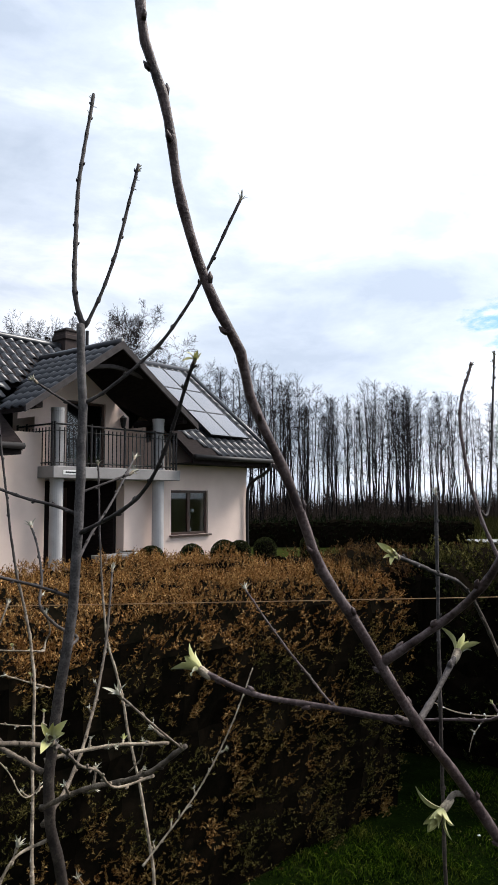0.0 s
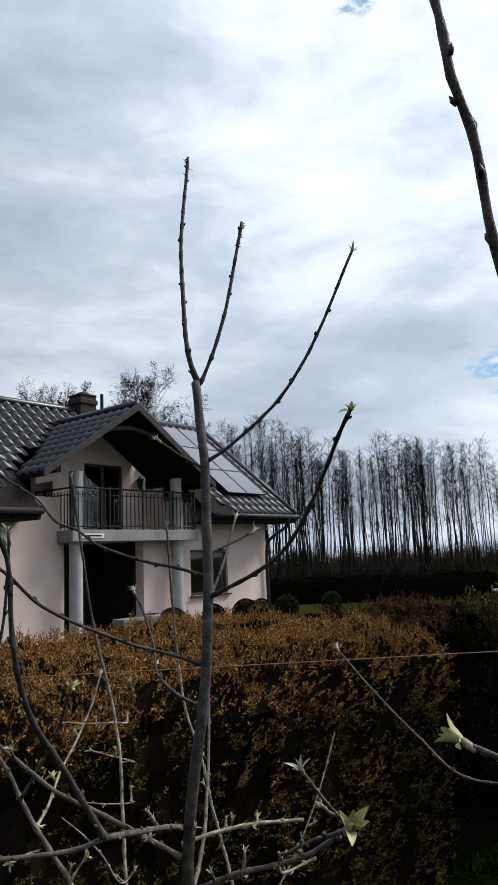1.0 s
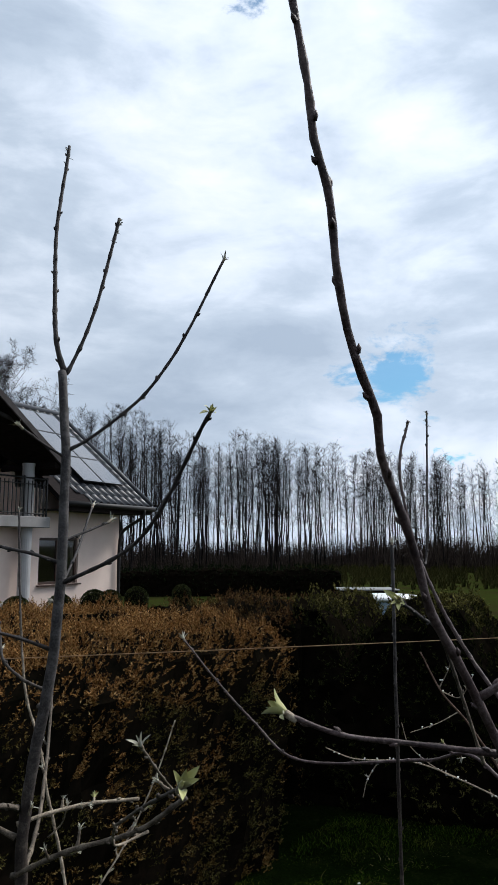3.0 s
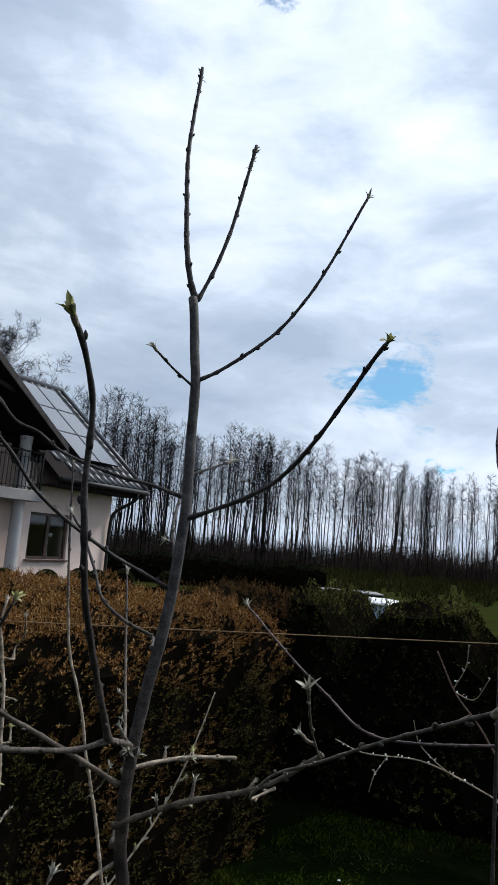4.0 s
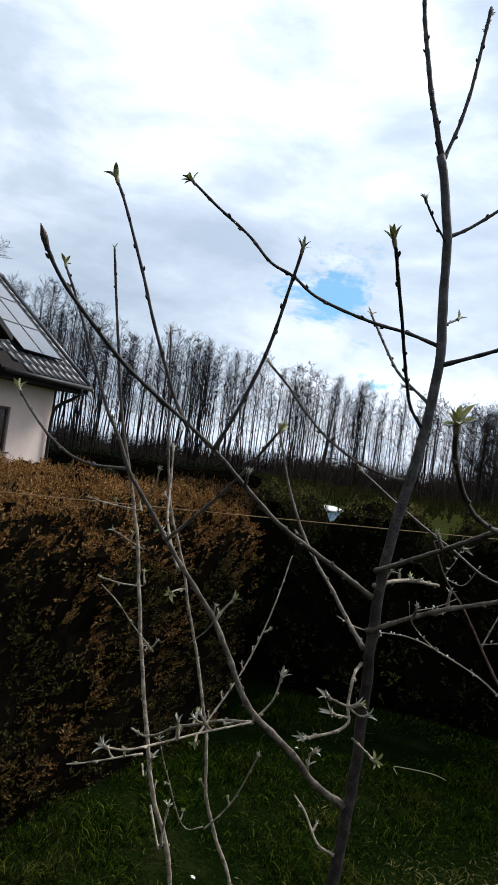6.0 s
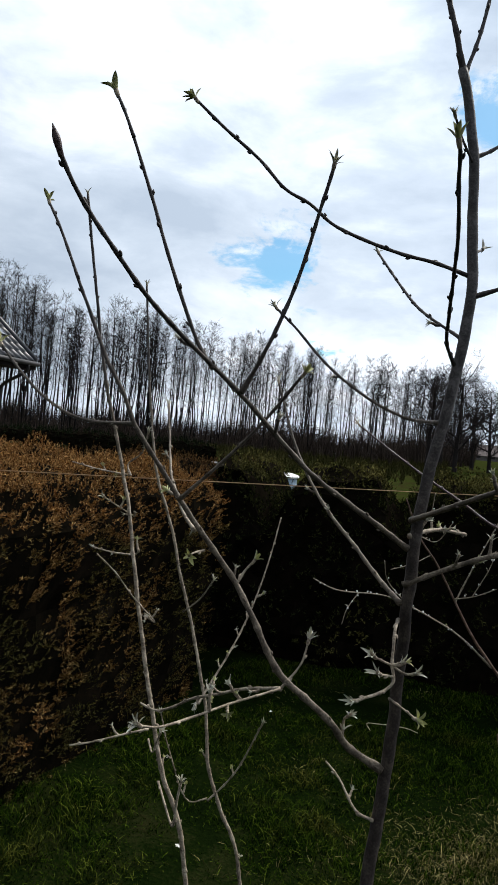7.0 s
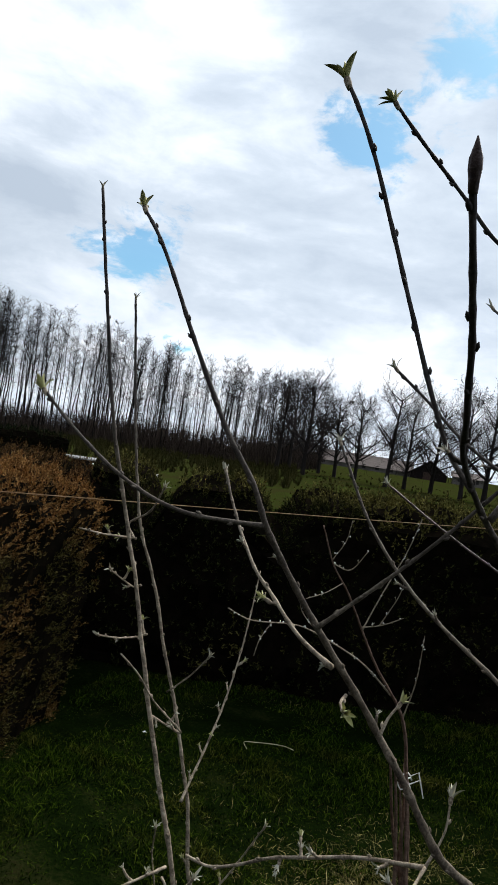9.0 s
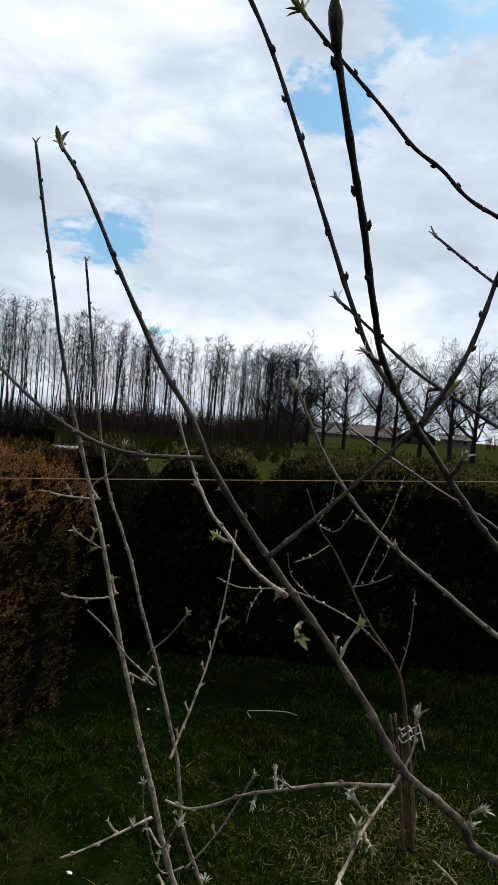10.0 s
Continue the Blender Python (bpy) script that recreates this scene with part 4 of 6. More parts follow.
# ---- fruit trees of the garden ----
def bark_material(name, dark, mid, pale, scale, rough=0.75, young=None):
    """Bark in three tones; young: three more for the smooth new wood high in the tree, its light painted in."""
    m, nt, b = node_material(name, rough, 0, 0.35)
    broad = noise_node(nt, scale, 4, 0.6)
    fine = noise_node(nt, scale * 7, 5, 0.65)
    f = math_node(nt, "ADD", math_node(nt, "MULTIPLY", broad, 0.55), math_node(nt, "MULTIPLY", fine, 0.45))
    col = ramp_node(nt, f, [(0.38, dark), (0.49, mid), (0.62, pale)])
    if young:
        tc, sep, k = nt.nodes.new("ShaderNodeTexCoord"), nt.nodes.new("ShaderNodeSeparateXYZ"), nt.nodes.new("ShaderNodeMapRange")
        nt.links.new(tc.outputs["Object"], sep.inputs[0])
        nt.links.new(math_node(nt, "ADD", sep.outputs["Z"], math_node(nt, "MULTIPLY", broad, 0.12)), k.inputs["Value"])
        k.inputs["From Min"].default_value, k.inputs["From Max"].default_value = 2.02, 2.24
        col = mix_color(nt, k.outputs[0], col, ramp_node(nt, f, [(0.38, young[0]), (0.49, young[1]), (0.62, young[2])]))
    nt.links.new(col, b.inputs["Base Color"])
    bump_node(nt, b, fine, 0.7, 0.0012)
    return m


# high wood darkened as if backlit against the sky
BACKLIT_WOOD = ((0.014, 0.011, 0.011), (0.032, 0.026, 0.025), (0.075, 0.064, 0.060))
M_BARK = bark_material("grey_apple_bark", (0.034, 0.024, 0.016), (0.098, 0.075, 0.052), (0.235, 0.19, 0.138), 70, young=BACKLIT_WOOD)
M_BARK_TWIG = bark_material("pale_twig_bark", (0.080, 0.060, 0.040), (0.24, 0.190, 0.135), (0.50, 0.42, 0.31), 75, young=BACKLIT_WOOD)
# low trunk coloured dark for the shade it stands in, greyer above
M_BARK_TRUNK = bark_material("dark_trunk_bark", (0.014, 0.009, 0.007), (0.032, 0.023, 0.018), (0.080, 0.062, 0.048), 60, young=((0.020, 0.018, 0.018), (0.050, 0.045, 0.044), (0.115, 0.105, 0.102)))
M_BARK_RED = bark_material("red_brown_shoot_bark", (0.022, 0.012, 0.012), (0.060, 0.036, 0.034), (0.15, 0.11, 0.105), 80, 0.55)


def leaf_material(name, base, edge, pale):
    m, nt, b = node_material(name, 0.6, 0, 0.3)
    g = nt.nodes.new("ShaderNodeNewGeometry")
    col = ramp_node(nt, g.outputs["Random Per Island"], [(0.0, base), (0.55, edge), (1.0, pale)])
    n = noise_node(nt, 180, 3)
    col = mix_color(nt, math_node(nt, "MULTIPLY", n, 0.5), col, pale)
    nt.links.new(col, b.inputs["Base Color"])
    b.inputs["Subsurface Weight"].default_value = 0.15
    b.inputs["Subsurface Radius"].default_value = (0.004, 0.004, 0.002)
    b.inputs["Sheen Weight"].default_value = 0.4
    bump_node(nt, b, n, 0.3, 0.0006)
    return m


M_LEAF = leaf_material("young_downy_leaf", (0.27, 0.28, 0.06), (0.40, 0.39, 0.12), (0.58, 0.55, 0.32))
M_BUD = leaf_material("silver_bud_leaf", (0.34, 0.33, 0.22), (0.50, 0.47, 0.36), (0.68, 0.64, 0.54))


def add_leaf(bm, root, ahead, up, length, width, curl, fold):
    """A young leaf: two halves folded along the midrib, bending back towards its tip."""
    side = ahead.cross(up).normalized()
    rows = []
    n = 5
    p, d = root.copy(), ahead.normalized()
    for k in range(n + 1):
        f = k / n
        w = width * math.sin(math.pi * min(0.97, 0.10 + f * 0.78)) ** 0.65
        lift = up * (w * fold)
        rows.append((bm.verts.new(p - side * w + lift), bm.verts.new(p), bm.verts.new(p + side * w + lift)))
        d = (d + up * (-curl / n)).normalized()
        p = p + d * (length / n)
    tip = bm.verts.new(p)
    for a, b in zip(rows, rows[1:]):
        bm.faces.new((a[0], a[1], b[1], b[0]))
        bm.faces.new((a[1], a[2], b[2], b[1]))
    a = rows[-1]
    bm.faces.new((a[0], a[1], tip))
    bm.faces.new((a[1], a[2], tip))


def leaf_mesh(name, length, width, curl, fold, material):
    """One young leaf along +z, its upper face towards -y."""
    bm = bmesh.new()
    add_leaf(bm, Vector((0, 0, 0)), Vector((0, 0, 1)), Vector((0, 1, 0)), length, width, curl, fold)
    me = bpy.data.meshes.new(name)
    bm.normal_update()
    bm.to_mesh(me)
    bm.free()
    me.polygons.foreach_set("use_smooth", [True] * len(me.polygons))
    me.materials.append(material)
    return me


def knob_mesh(name, heights, radii, material):
    bm = bmesh.new()
    add_tube(bm, [Vector((0, 0, z)) for z in heights], radii, 8)
    me = bpy.data.meshes.new(name)
    bm.normal_update()
    bm.to_mesh(me)
    bm.free()
    me.polygons.foreach_set("use_smooth", [True] * len(me.polygons))
    me.materials.append(material)
    return me


LEAVES = {
    "leaf": [leaf_mesh("leaf", l, w, c, f, M_LEAF) for l, w, c, f in ((0.010, 0.0019, -0.3, 0.9), (0.011, 0.0022, 0.3, 0.8), (0.008, 0.0017, -0.5, 1.0), (0.012, 0.0025, 0.9, 0.6), (0.009, 0.0018, -0.1, 1.1))],
    "bud": [leaf_mesh("bud_leaf", l, w, c, f, M_BUD) for l, w, c, f in ((0.010, 0.0012, 0.1, 0.8), (0.013, 0.0016, 0.5, 0.7), (0.008, 0.0011, -0.1, 0.9), (0.012, 0.0011, 0.8, 0.8))],
}
KNOBS = {
    "leaf": knob_mesh("bud_base", (-0.005, -0.002, 0.001, 0.004, 0.006), (0.0015, 0.0020, 0.0021, 0.0013, 0.0003), M_BARK_TWIG),
    "bud": knob_mesh("bud_base", (-0.003, 0.0, 0.003, 0.006, 0.008), (0.0015, 0.0020, 0.0019, 0.0012, 0.0004), M_BARK_TWIG),
    "point": knob_mesh("pointed_bud", (-0.005, 0.0, 0.004, 0.008, 0.012, 0.016), (0.0020, 0.0023, 0.0029, 0.0028, 0.0015, 0.0003), M_BARK_RED),
}


def add_tuft(kind, at, ahead, parent, rng, size=1.0):
    """A swollen bud with its leaves standing up round it, each a piece of its own."""
    m = Matrix.Translation(at) @ Vector(ahead).to_track_quat("Z", "Y").to_matrix().to_4x4() @ Matrix.Rotation(rng.uniform(0, 6.28), 4, "Z") @ Matrix.Scale(size, 4)
    o = link_data(KNOBS[kind].name.split(".")[0], KNOBS[kind], None, parent)
    o.matrix_local = m
    if kind == "point":
        return
    count = rng.choice((10, 11, 12)) if kind == "leaf" else rng.choice((8, 9, 10))
    for k in range(count):
        a = 2.4 * k + rng.uniform(-0.35, 0.35)
        tilt = rng.uniform(0.05, 0.28) if k < 5 else rng.uniform(0.2, 0.6) if k < 10 else rng.uniform(0.7, 1.2)
        o = link_data("leaf" if kind == "leaf" else "bud_leaf", rng.choice(LEAVES[kind]), None, parent)
        r = 0.0018 if kind == "leaf" else 0.0012
        o.matrix_local = m @ Matrix.Rotation(a, 4, "Z") @ Matrix.Translation((0, -r, 0.002)) @ Matrix.Rotation(tilt, 4, "X") @ Matrix.Scale(rng.uniform(0.6, 1.02), 4)


def grow(tree, name, points, r0, r1, tip, spurs, rng, material, step=0.026, leafy=1.0):
    """One limb: a tapering tube through the points, swollen at its nodes, with a scale bud on each."""
    length = sum((Vector(b) - Vector(a)).length for a, b in zip(points, points[1:]))
    line = spline(points, max(8, int(length / 0.006)) if length < 1.4 else int(length / 0.012))
    n = len(line)
    run = [0.0]
    for a, b in zip(line, line[1:]):
        run.append(run[-1] + (b - a).length)
    total = run[-1]
    nodes, s = [], step * rng.uniform(0.3, 1.0)
    while s < total - 0.004:
        nodes.append(s)
        s += step * rng.uniform(0.7, 1.35)
    thin = r0 < 0.0075
    if thin:
        r0, r1 = r0 * 0.80, r1 * 0.84
    radii = []
    for i in range(n):
        f = run[i] / total
        r = r0 + (r1 - r0) * f**0.8
        r *= 1 + 0.4 * max(0, 1 - run[i] / 0.018)  # collar at the fork
        swell = sum(max(0, 1 - abs(run[i] - q) / 0.007) for q in nodes) if thin else 0
        radii.append(r * (1 + 0.24 * min(1, swell)) * (1 + 0.09 * noise.noise(line[i] * 60) + 0.06 * noise.noise(line[i] * 170)))
    # gentle kinks from node to node
    for i in range(1, n - 1):
        line[i] = line[i] + Vector((noise.noise(line[i] * 28), noise.noise(line[i] * 28 + Vector((9, 0, 0))), 0)) * min(0.0015, r0 * 0.22)
    bm = bmesh.new()
    add_tube(bm, line, radii, 8 if r0 > 0.004 else 6)
    def spot(q):
        i = min(n - 2, max(0, next((k for k in range(n - 1) if run[k + 1] >= q), n - 2)))
        return line[i], (line[i + 1] - line[i]).normalized(), radii[i]
    turn = rng.uniform(0, 6.28)
    places = []
    for q in nodes:
        p, d, r = spot(q)
        turn += 2.4
        side = Matrix.Rotation(turn, 3, d) @ d.orthogonal().normalized()
        places.append((p, d, side, r))
        if thin:
            a, b = p + side * r * 0.7, p + side * (r * 1.05 + 0.0012) + d * 0.0045
            add_tube(bm, [a, a.lerp(b, 0.5) + side * 0.0004, b], [0.0016, 0.0014, 0.0003], 5)
    limb = part(name, bm, material, tree, smooth=True)
    end, ahead, _ = spot(total)
    if tip in KNOBS:
        add_tuft(tip, line[-1], ahead + Vector((0, 0, 0.25)), limb, rng, leafy * rng.uniform(0.9, 1.15))
    elif tip == "rough":
        for q in (0.0, 0.008, 0.02, 0.034):
            p, d, r = spot(total - q)
            side = Matrix.Rotation(rng.uniform(0, 6.28), 3, d) @ d.orthogonal().normalized()
            add_tuft("bud", p, d + side * 0.5, limb, rng, rng.uniform(0.4, 0.6))
    # short fruiting spurs with a tuft each
    # more of them on the low, fruiting wood
    if points[-1][2] < 2.1 and length > 0.12:
        spurs = int(spurs * 1.5) + 2
    for _ in range(spurs):
        if not places:
            break
        p, d, side, r = rng.choice(places[: 1 + int(len(places) * 0.6)])
        if p.z < 0.9:
            continue
        L = rng.uniform(0.004, 0.017)
        out = (side + d * 0.5 + Vector((0, 0, 0.35))).normalized()
        bm = bmesh.new()
        pts = spline([p, p + out * L * 0.6, p + out * L + Vector((0, 0, L * 0.25))], 5)
        add_tube(bm, pts, [0.0017 - 0.0006 * k / len(pts) + (0.0005 if k % 2 else 0) for k in range(len(pts))], 6)
        spur = part("spur", bm, material, limb, smooth=True)
        add_tuft("bud" if rng.random() < 0.72 else "leaf", pts[-1], out + Vector((0, 0, 0.4)), limb, rng, rng.uniform(0.5, 0.8))
    return limb


def plant(name, label, seed, materials, category="fruit tree", step=0.026, leafy=1.0):
    """A tree, and the function that grows one limb after the other on it."""
    rng = random.Random(seed)
    tree = empty(name, Matrix.Identity(4), label, category)

    def limb(kind, points, r0, r1, tip="", spurs=0):
        return grow(tree, kind, points, r0, r1, tip, spurs, rng, materials.get(kind, materials["limb"]), step, leafy)

    return tree, limb


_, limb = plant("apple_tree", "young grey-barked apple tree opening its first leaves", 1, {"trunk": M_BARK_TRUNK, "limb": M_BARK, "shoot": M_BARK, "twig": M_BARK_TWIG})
limb("trunk", [(0.17, 1.27, -0.06), (0.215, 1.272, 0.9), (0.284, 1.275, 1.711), (0.278, 1.26, 1.828), (0.268, 1.24, 1.917), (0.271, 1.24, 1.999), (0.29, 1.235, 2.122), (0.298, 1.229, 2.229), (0.298, 1.24, 2.316), (0.296, 1.247, 2.382), (0.29, 1.26, 2.45), (0.286, 1.27, 2.483)], 0.0125, 0.0052, "", 0)
limb("shoot", [(0.291, 1.272, 2.483), (0.289, 1.272, 2.484), (0.278, 1.274, 2.517), (0.271, 1.294, 2.58), (0.265, 1.326, 2.686), (0.272, 1.367, 2.837)], 0.0042, 0.0028, "rough", 0)
limb("shoot", [(0.289, 1.272, 2.484), (0.29, 1.272, 2.481), (0.304, 1.278, 2.513), (0.323, 1.289, 2.575), (0.348, 1.31, 2.706)], 0.003, 0.0024, "rough", 0)
limb("limb", [(0.298, 1.247, 2.382), (0.324, 1.249, 2.398), (0.383, 1.253, 2.45), (0.415, 1.257, 2.494), (0.438, 1.259, 2.536), (0.483, 1.265, 2.634)], 0.0025, 0.0021, "bud", 0)
limb("limb", [(0.299, 1.229, 2.229), (0.351, 1.195, 2.253), (0.377, 1.176, 2.27), (0.399, 1.154, 2.295), (0.42, 1.124, 2.332), (0.446, 1.075, 2.389), (0.451, 1.067, 2.397)], 0.0029, 0.0023, "leaf", 0)
limb("limb", [(0.298, 1.232, 2.251), (0.264, 1.245, 2.262), (0.225, 1.262, 2.27), (0.159, 1.286, 2.293), (0.132, 1.293, 2.312), (0.105, 1.297, 2.323), (0.078, 1.31, 2.352), (0.036, 1.316, 2.38), (0.005, 1.322, 2.404)], 0.0025, 0.0018, "leaf", 0)
limb("twig", [(0.296, 1.246, 2.374), (0.271, 1.232, 2.389), (0.25, 1.218, 2.404)], 0.0016, 0.0014, "bud", 0)
limb("twig", [(0.298, 1.235, 2.276), (0.331, 1.269, 2.292), (0.347, 1.286, 2.3)], 0.0017, 0.0016, "bud", 0)
limb("twig", [(0.293, 1.231, 2.185), (0.292, 1.314, 2.225), (0.301, 1.376, 2.261), (0.313, 1.474, 2.328)], 0.0022, 0.0019, "bud", 1)
limb("limb", [(0.289, 1.233, 2.157), (0.261, 1.207, 2.172), (0.226, 1.156, 2.191), (0.168, 1.067, 2.236), (0.147, 1.041, 2.265), (0.136, 1.026, 2.278), (0.132, 1.023, 2.284)], 0.0023, 0.0017, "leaf", 0)
limb("limb", [(0.279, 1.236, 2.094), (0.278, 1.303, 2.099), (0.252, 1.313, 2.109), (0.222, 1.335, 2.13), (0.206, 1.386, 2.161), (0.184, 1.43, 2.202), (0.166, 1.456, 2.227)], 0.0025, 0.0019, "bud", 1)
limb("limb", [(0.26, 1.24, 1.959), (0.215, 1.236, 1.985), (0.175, 1.232, 2.007), (0.133, 1.223, 2.031), (0.085, 1.217, 2.07), (0.045, 1.212, 2.103), (-0.006, 1.188, 2.135), (-0.052, 1.15, 2.161), (-0.087, 1.12, 2.189), (-0.12, 1.097, 2.22), (-0.134, 1.088, 2.242)], 0.0037, 0.0018, "point", 3)
limb("limb", [(0.05, 1.21, 2.1), (0.066, 1.191, 2.147), (0.084, 1.185, 2.204), (0.095, 1.172, 2.27), (0.099, 1.163, 2.303)], 0.0024, 0.0018, "bud", 0)
limb("limb", [(0.018, 1.2, 2.118), (0.007, 1.211, 2.137), (-0.008, 1.22, 2.172), (-0.027, 1.228, 2.22), (-0.043, 1.238, 2.266), (-0.064, 1.249, 2.322), (-0.076, 1.259, 2.353), (-0.082, 1.264, 2.366)], 0.0022, 0.0017, "leaf", 0)
limb("limb", [(0.26, 1.243, 1.9), (0.266, 1.3, 1.912), (0.268, 1.363, 1.934), (0.262, 1.476, 1.985), (0.255, 1.56, 2.05), (0.246, 1.633, 2.146)], 0.0034, 0.0019, "bud", 2)
limb("limb", [(0.039, 1.36, 1.983), (0.075, 1.329, 2.03), (0.105, 1.3, 2.075), (0.133, 1.264, 2.13)], 0.0025, 0.0019, "leaf", 0)
limb("limb", [(0.278, 1.275, 1.704), (0.243, 1.288, 1.724), (0.212, 1.279, 1.757), (0.178, 1.281, 1.786), (0.153, 1.293, 1.806), (0.138, 1.303, 1.83), (0.124, 1.32, 1.862), (0.108, 1.342, 1.894), (0.088, 1.345, 1.92), (0.064, 1.352, 1.95), (0.039, 1.362, 1.983), (0.022, 1.371, 2.008), (-0.017, 1.377, 2.062), (-0.031, 1.385, 2.095), (-0.047, 1.4, 2.124), (-0.064, 1.42, 2.166), (-0.116, 1.462, 2.291), (-0.126, 1.478, 2.314)], 0.0054, 0.0018, "leaf", 3)
limb("limb", [(-0.016, 1.377, 2.061), (-0.07, 1.438, 2.061), (-0.108, 1.481, 2.081), (-0.143, 1.526, 2.116), (-0.166, 1.559, 2.146)], 0.0025, 0.0019, "leaf", 0)
limb("twig", [(0.059, 1.358, 1.949), (0.058, 1.41, 1.96), (0.056, 1.465, 1.987), (0.059, 1.505, 2.003), (0.069, 1.58, 2.053), (0.072, 1.617, 2.09)], 0.0026, 0.0017, "bud", 2)
limb("twig", [(0.165, 1.318, 1.782), (0.145, 1.377, 1.76), (0.124, 1.428, 1.734), (0.107, 1.463, 1.716), (0.088, 1.501, 1.689), (0.073, 1.525, 1.677), (0.058, 1.548, 1.678)], 0.0027, 0.0019, "", 3)
limb("twig", [(0.165, 1.318, 1.782), (0.093, 1.274, 1.785), (0.041, 1.236, 1.788), (0.002, 1.206, 1.793), (-0.019, 1.19, 1.802)], 0.0017, 0.0014, "bud", 3)
limb("twig", [(0.261, 1.24, 1.972), (0.287, 1.253, 1.976), (0.33, 1.284, 1.975), (0.391, 1.322, 1.966)], 0.003, 0.0025, "", 2)
limb("limb", [(0.259, 1.24, 1.92), (0.319, 1.201, 1.957), (0.39, 1.163, 1.987), (0.437, 1.128, 2.028)], 0.0037, 0.003, "", 2)
limb("twig", [(0.434, 1.128, 2.025), (0.413, 1.085, 2.06), (0.393, 1.029, 2.102)], 0.0012, 0.0014, "bud", 1)
limb("twig", [(0.401, 1.155, 1.989), (0.373, 1.12, 1.991), (0.372, 1.041, 2.035), (0.381, 0.951, 2.072), (0.395, 0.871, 2.108), (0.413, 0.776, 2.148)], 0.0016, 0.0013, "leaf", 0)
limb("limb", [(0.261, 1.24, 1.989), (0.264, 1.119, 2.031), (0.245, 0.986, 2.071)], 0.0034, 0.0028, "", 1)
limb("limb", [(0.245, 0.986, 2.071), (0.227, 0.974, 2.068), (0.191, 0.942, 2.075), (0.159, 0.909, 2.085), (0.135, 0.884, 2.099), (0.116, 0.863, 2.116), (0.106, 0.848, 2.13)], 0.0024, 0.0019, "leaf", 0)
limb("shoot", [(0.245, 0.986, 2.071), (0.23, 0.935, 2.134), (0.223, 0.896, 2.173), (0.22, 0.877, 2.206), (0.217, 0.874, 2.232), (0.217, 0.865, 2.278), (0.211, 0.847, 2.303), (0.205, 0.832, 2.316)], 0.003, 0.0019, "leaf", 0)
limb("twig", [(0.274, 1.275, 1.647), (0.255, 1.28, 1.656), (0.246, 1.312, 1.679), (0.237, 1.33, 1.69)], 0.0022, 0.0014, "", 1)
limb("twig", [(0.263, 1.248, 1.881), (0.24, 1.215, 1.879), (0.231, 1.2, 1.864), (0.228, 1.195, 1.851), (0.229, 1.19, 1.836), (0.221, 1.19, 1.828), (0.178, 1.17, 1.826)], 0.0022, 0.0017, "bud", 0)
limb("twig", [(0.229, 1.196, 1.85), (0.213, 1.188, 1.857), (0.199, 1.18, 1.864)], 0.0013, 0.0012, "bud", 0)
limb("twig", [(0.229, 1.192, 1.84), (0.207, 1.18, 1.847)], 0.0013, 0.0012, "bud", 0)
limb("twig", [(0.229, 1.196, 1.85), (0.234, 1.181, 1.847), (0.237, 1.17, 1.85)], 0.0013, 0.0012, "bud", 0)
limb("twig", [(0.272, 1.265, 1.789), (0.277, 1.234, 1.786), (0.279, 1.22, 1.784)], 0.0014, 0.0012, "leaf", 0)
limb("twig", [(0.23, 1.284, 1.736), (0.231, 1.285, 1.76), (0.232, 1.28, 1.764)], 0.0017, 0.0017, "bud", 0)
limb("twig", [(0.108, 1.34, 1.893), (0.117, 1.342, 1.908), (0.127, 1.34, 1.921)], 0.0016, 0.0014, "leaf", 0)
limb("twig", [(0.165, 1.318, 1.782), (0.19, 1.323, 1.809), (0.199, 1.33, 1.831)], 0.0016, 0.0012, "bud", 0)
limb("twig", [(0.069, 1.346, 1.929), (0.053, 1.333, 1.928), (0.046, 1.32, 1.927)], 0.0014, 0.0014, "leaf", 0)
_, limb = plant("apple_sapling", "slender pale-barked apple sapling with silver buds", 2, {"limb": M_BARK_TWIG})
limb("twig", [(0.103, 1.673, 1.57), (0.101, 1.63, 1.569), (0.102, 1.611, 1.595), (0.103, 1.6, 1.611)], 0.0017, 0.0016, "bud", 0)
limb("stem", [(0.3, 1.56, -0.05), (0.161, 1.64, 1.433), (0.126, 1.652, 1.521), (0.106, 1.672, 1.609), (0.095, 1.697, 1.666), (0.081, 1.737, 1.758), (0.069, 1.771, 1.842), (0.059, 1.799, 1.915), (0.043, 1.822, 1.991), (0.002, 1.837, 2.143), (-0.024, 1.85, 2.28), (-0.052, 1.867, 2.445)], 0.0074, 0.0026, "bud", 9)
limb("twig", [(0.081, 1.783, 1.846), (0.08, 1.81, 1.834), (0.041, 1.786, 1.84), (0.003, 1.76, 1.852)], 0.0017, 0.0014, "bud", 0)
limb("twig", [(0.071, 1.807, 1.908), (0.077, 1.84, 1.897), (0.047, 1.814, 1.913), (0.014, 1.78, 1.933)], 0.0017, 0.0014, "bud", 0)
limb("twig", [(0.095, 1.753, 1.743), (0.09, 1.66, 1.762), (0.057, 1.68, 1.794), (0.025, 1.669, 1.833), (-0.005, 1.66, 1.861)], 0.0016, 0.0012, "", 1)
limb("twig", [(0.099, 1.66, 1.592), (0.07, 1.652, 1.591), (0.033, 1.648, 1.585), (0.001, 1.645, 1.581), (-0.021, 1.645, 1.579)], 0.002, 0.0016, "", 1)
limb("twig", [(0.064, 1.84, 1.968), (0.061, 1.859, 1.985), (0.078, 1.832, 2.008), (0.08, 1.799, 2.046)], 0.0019, 0.0016, "bud", 0)
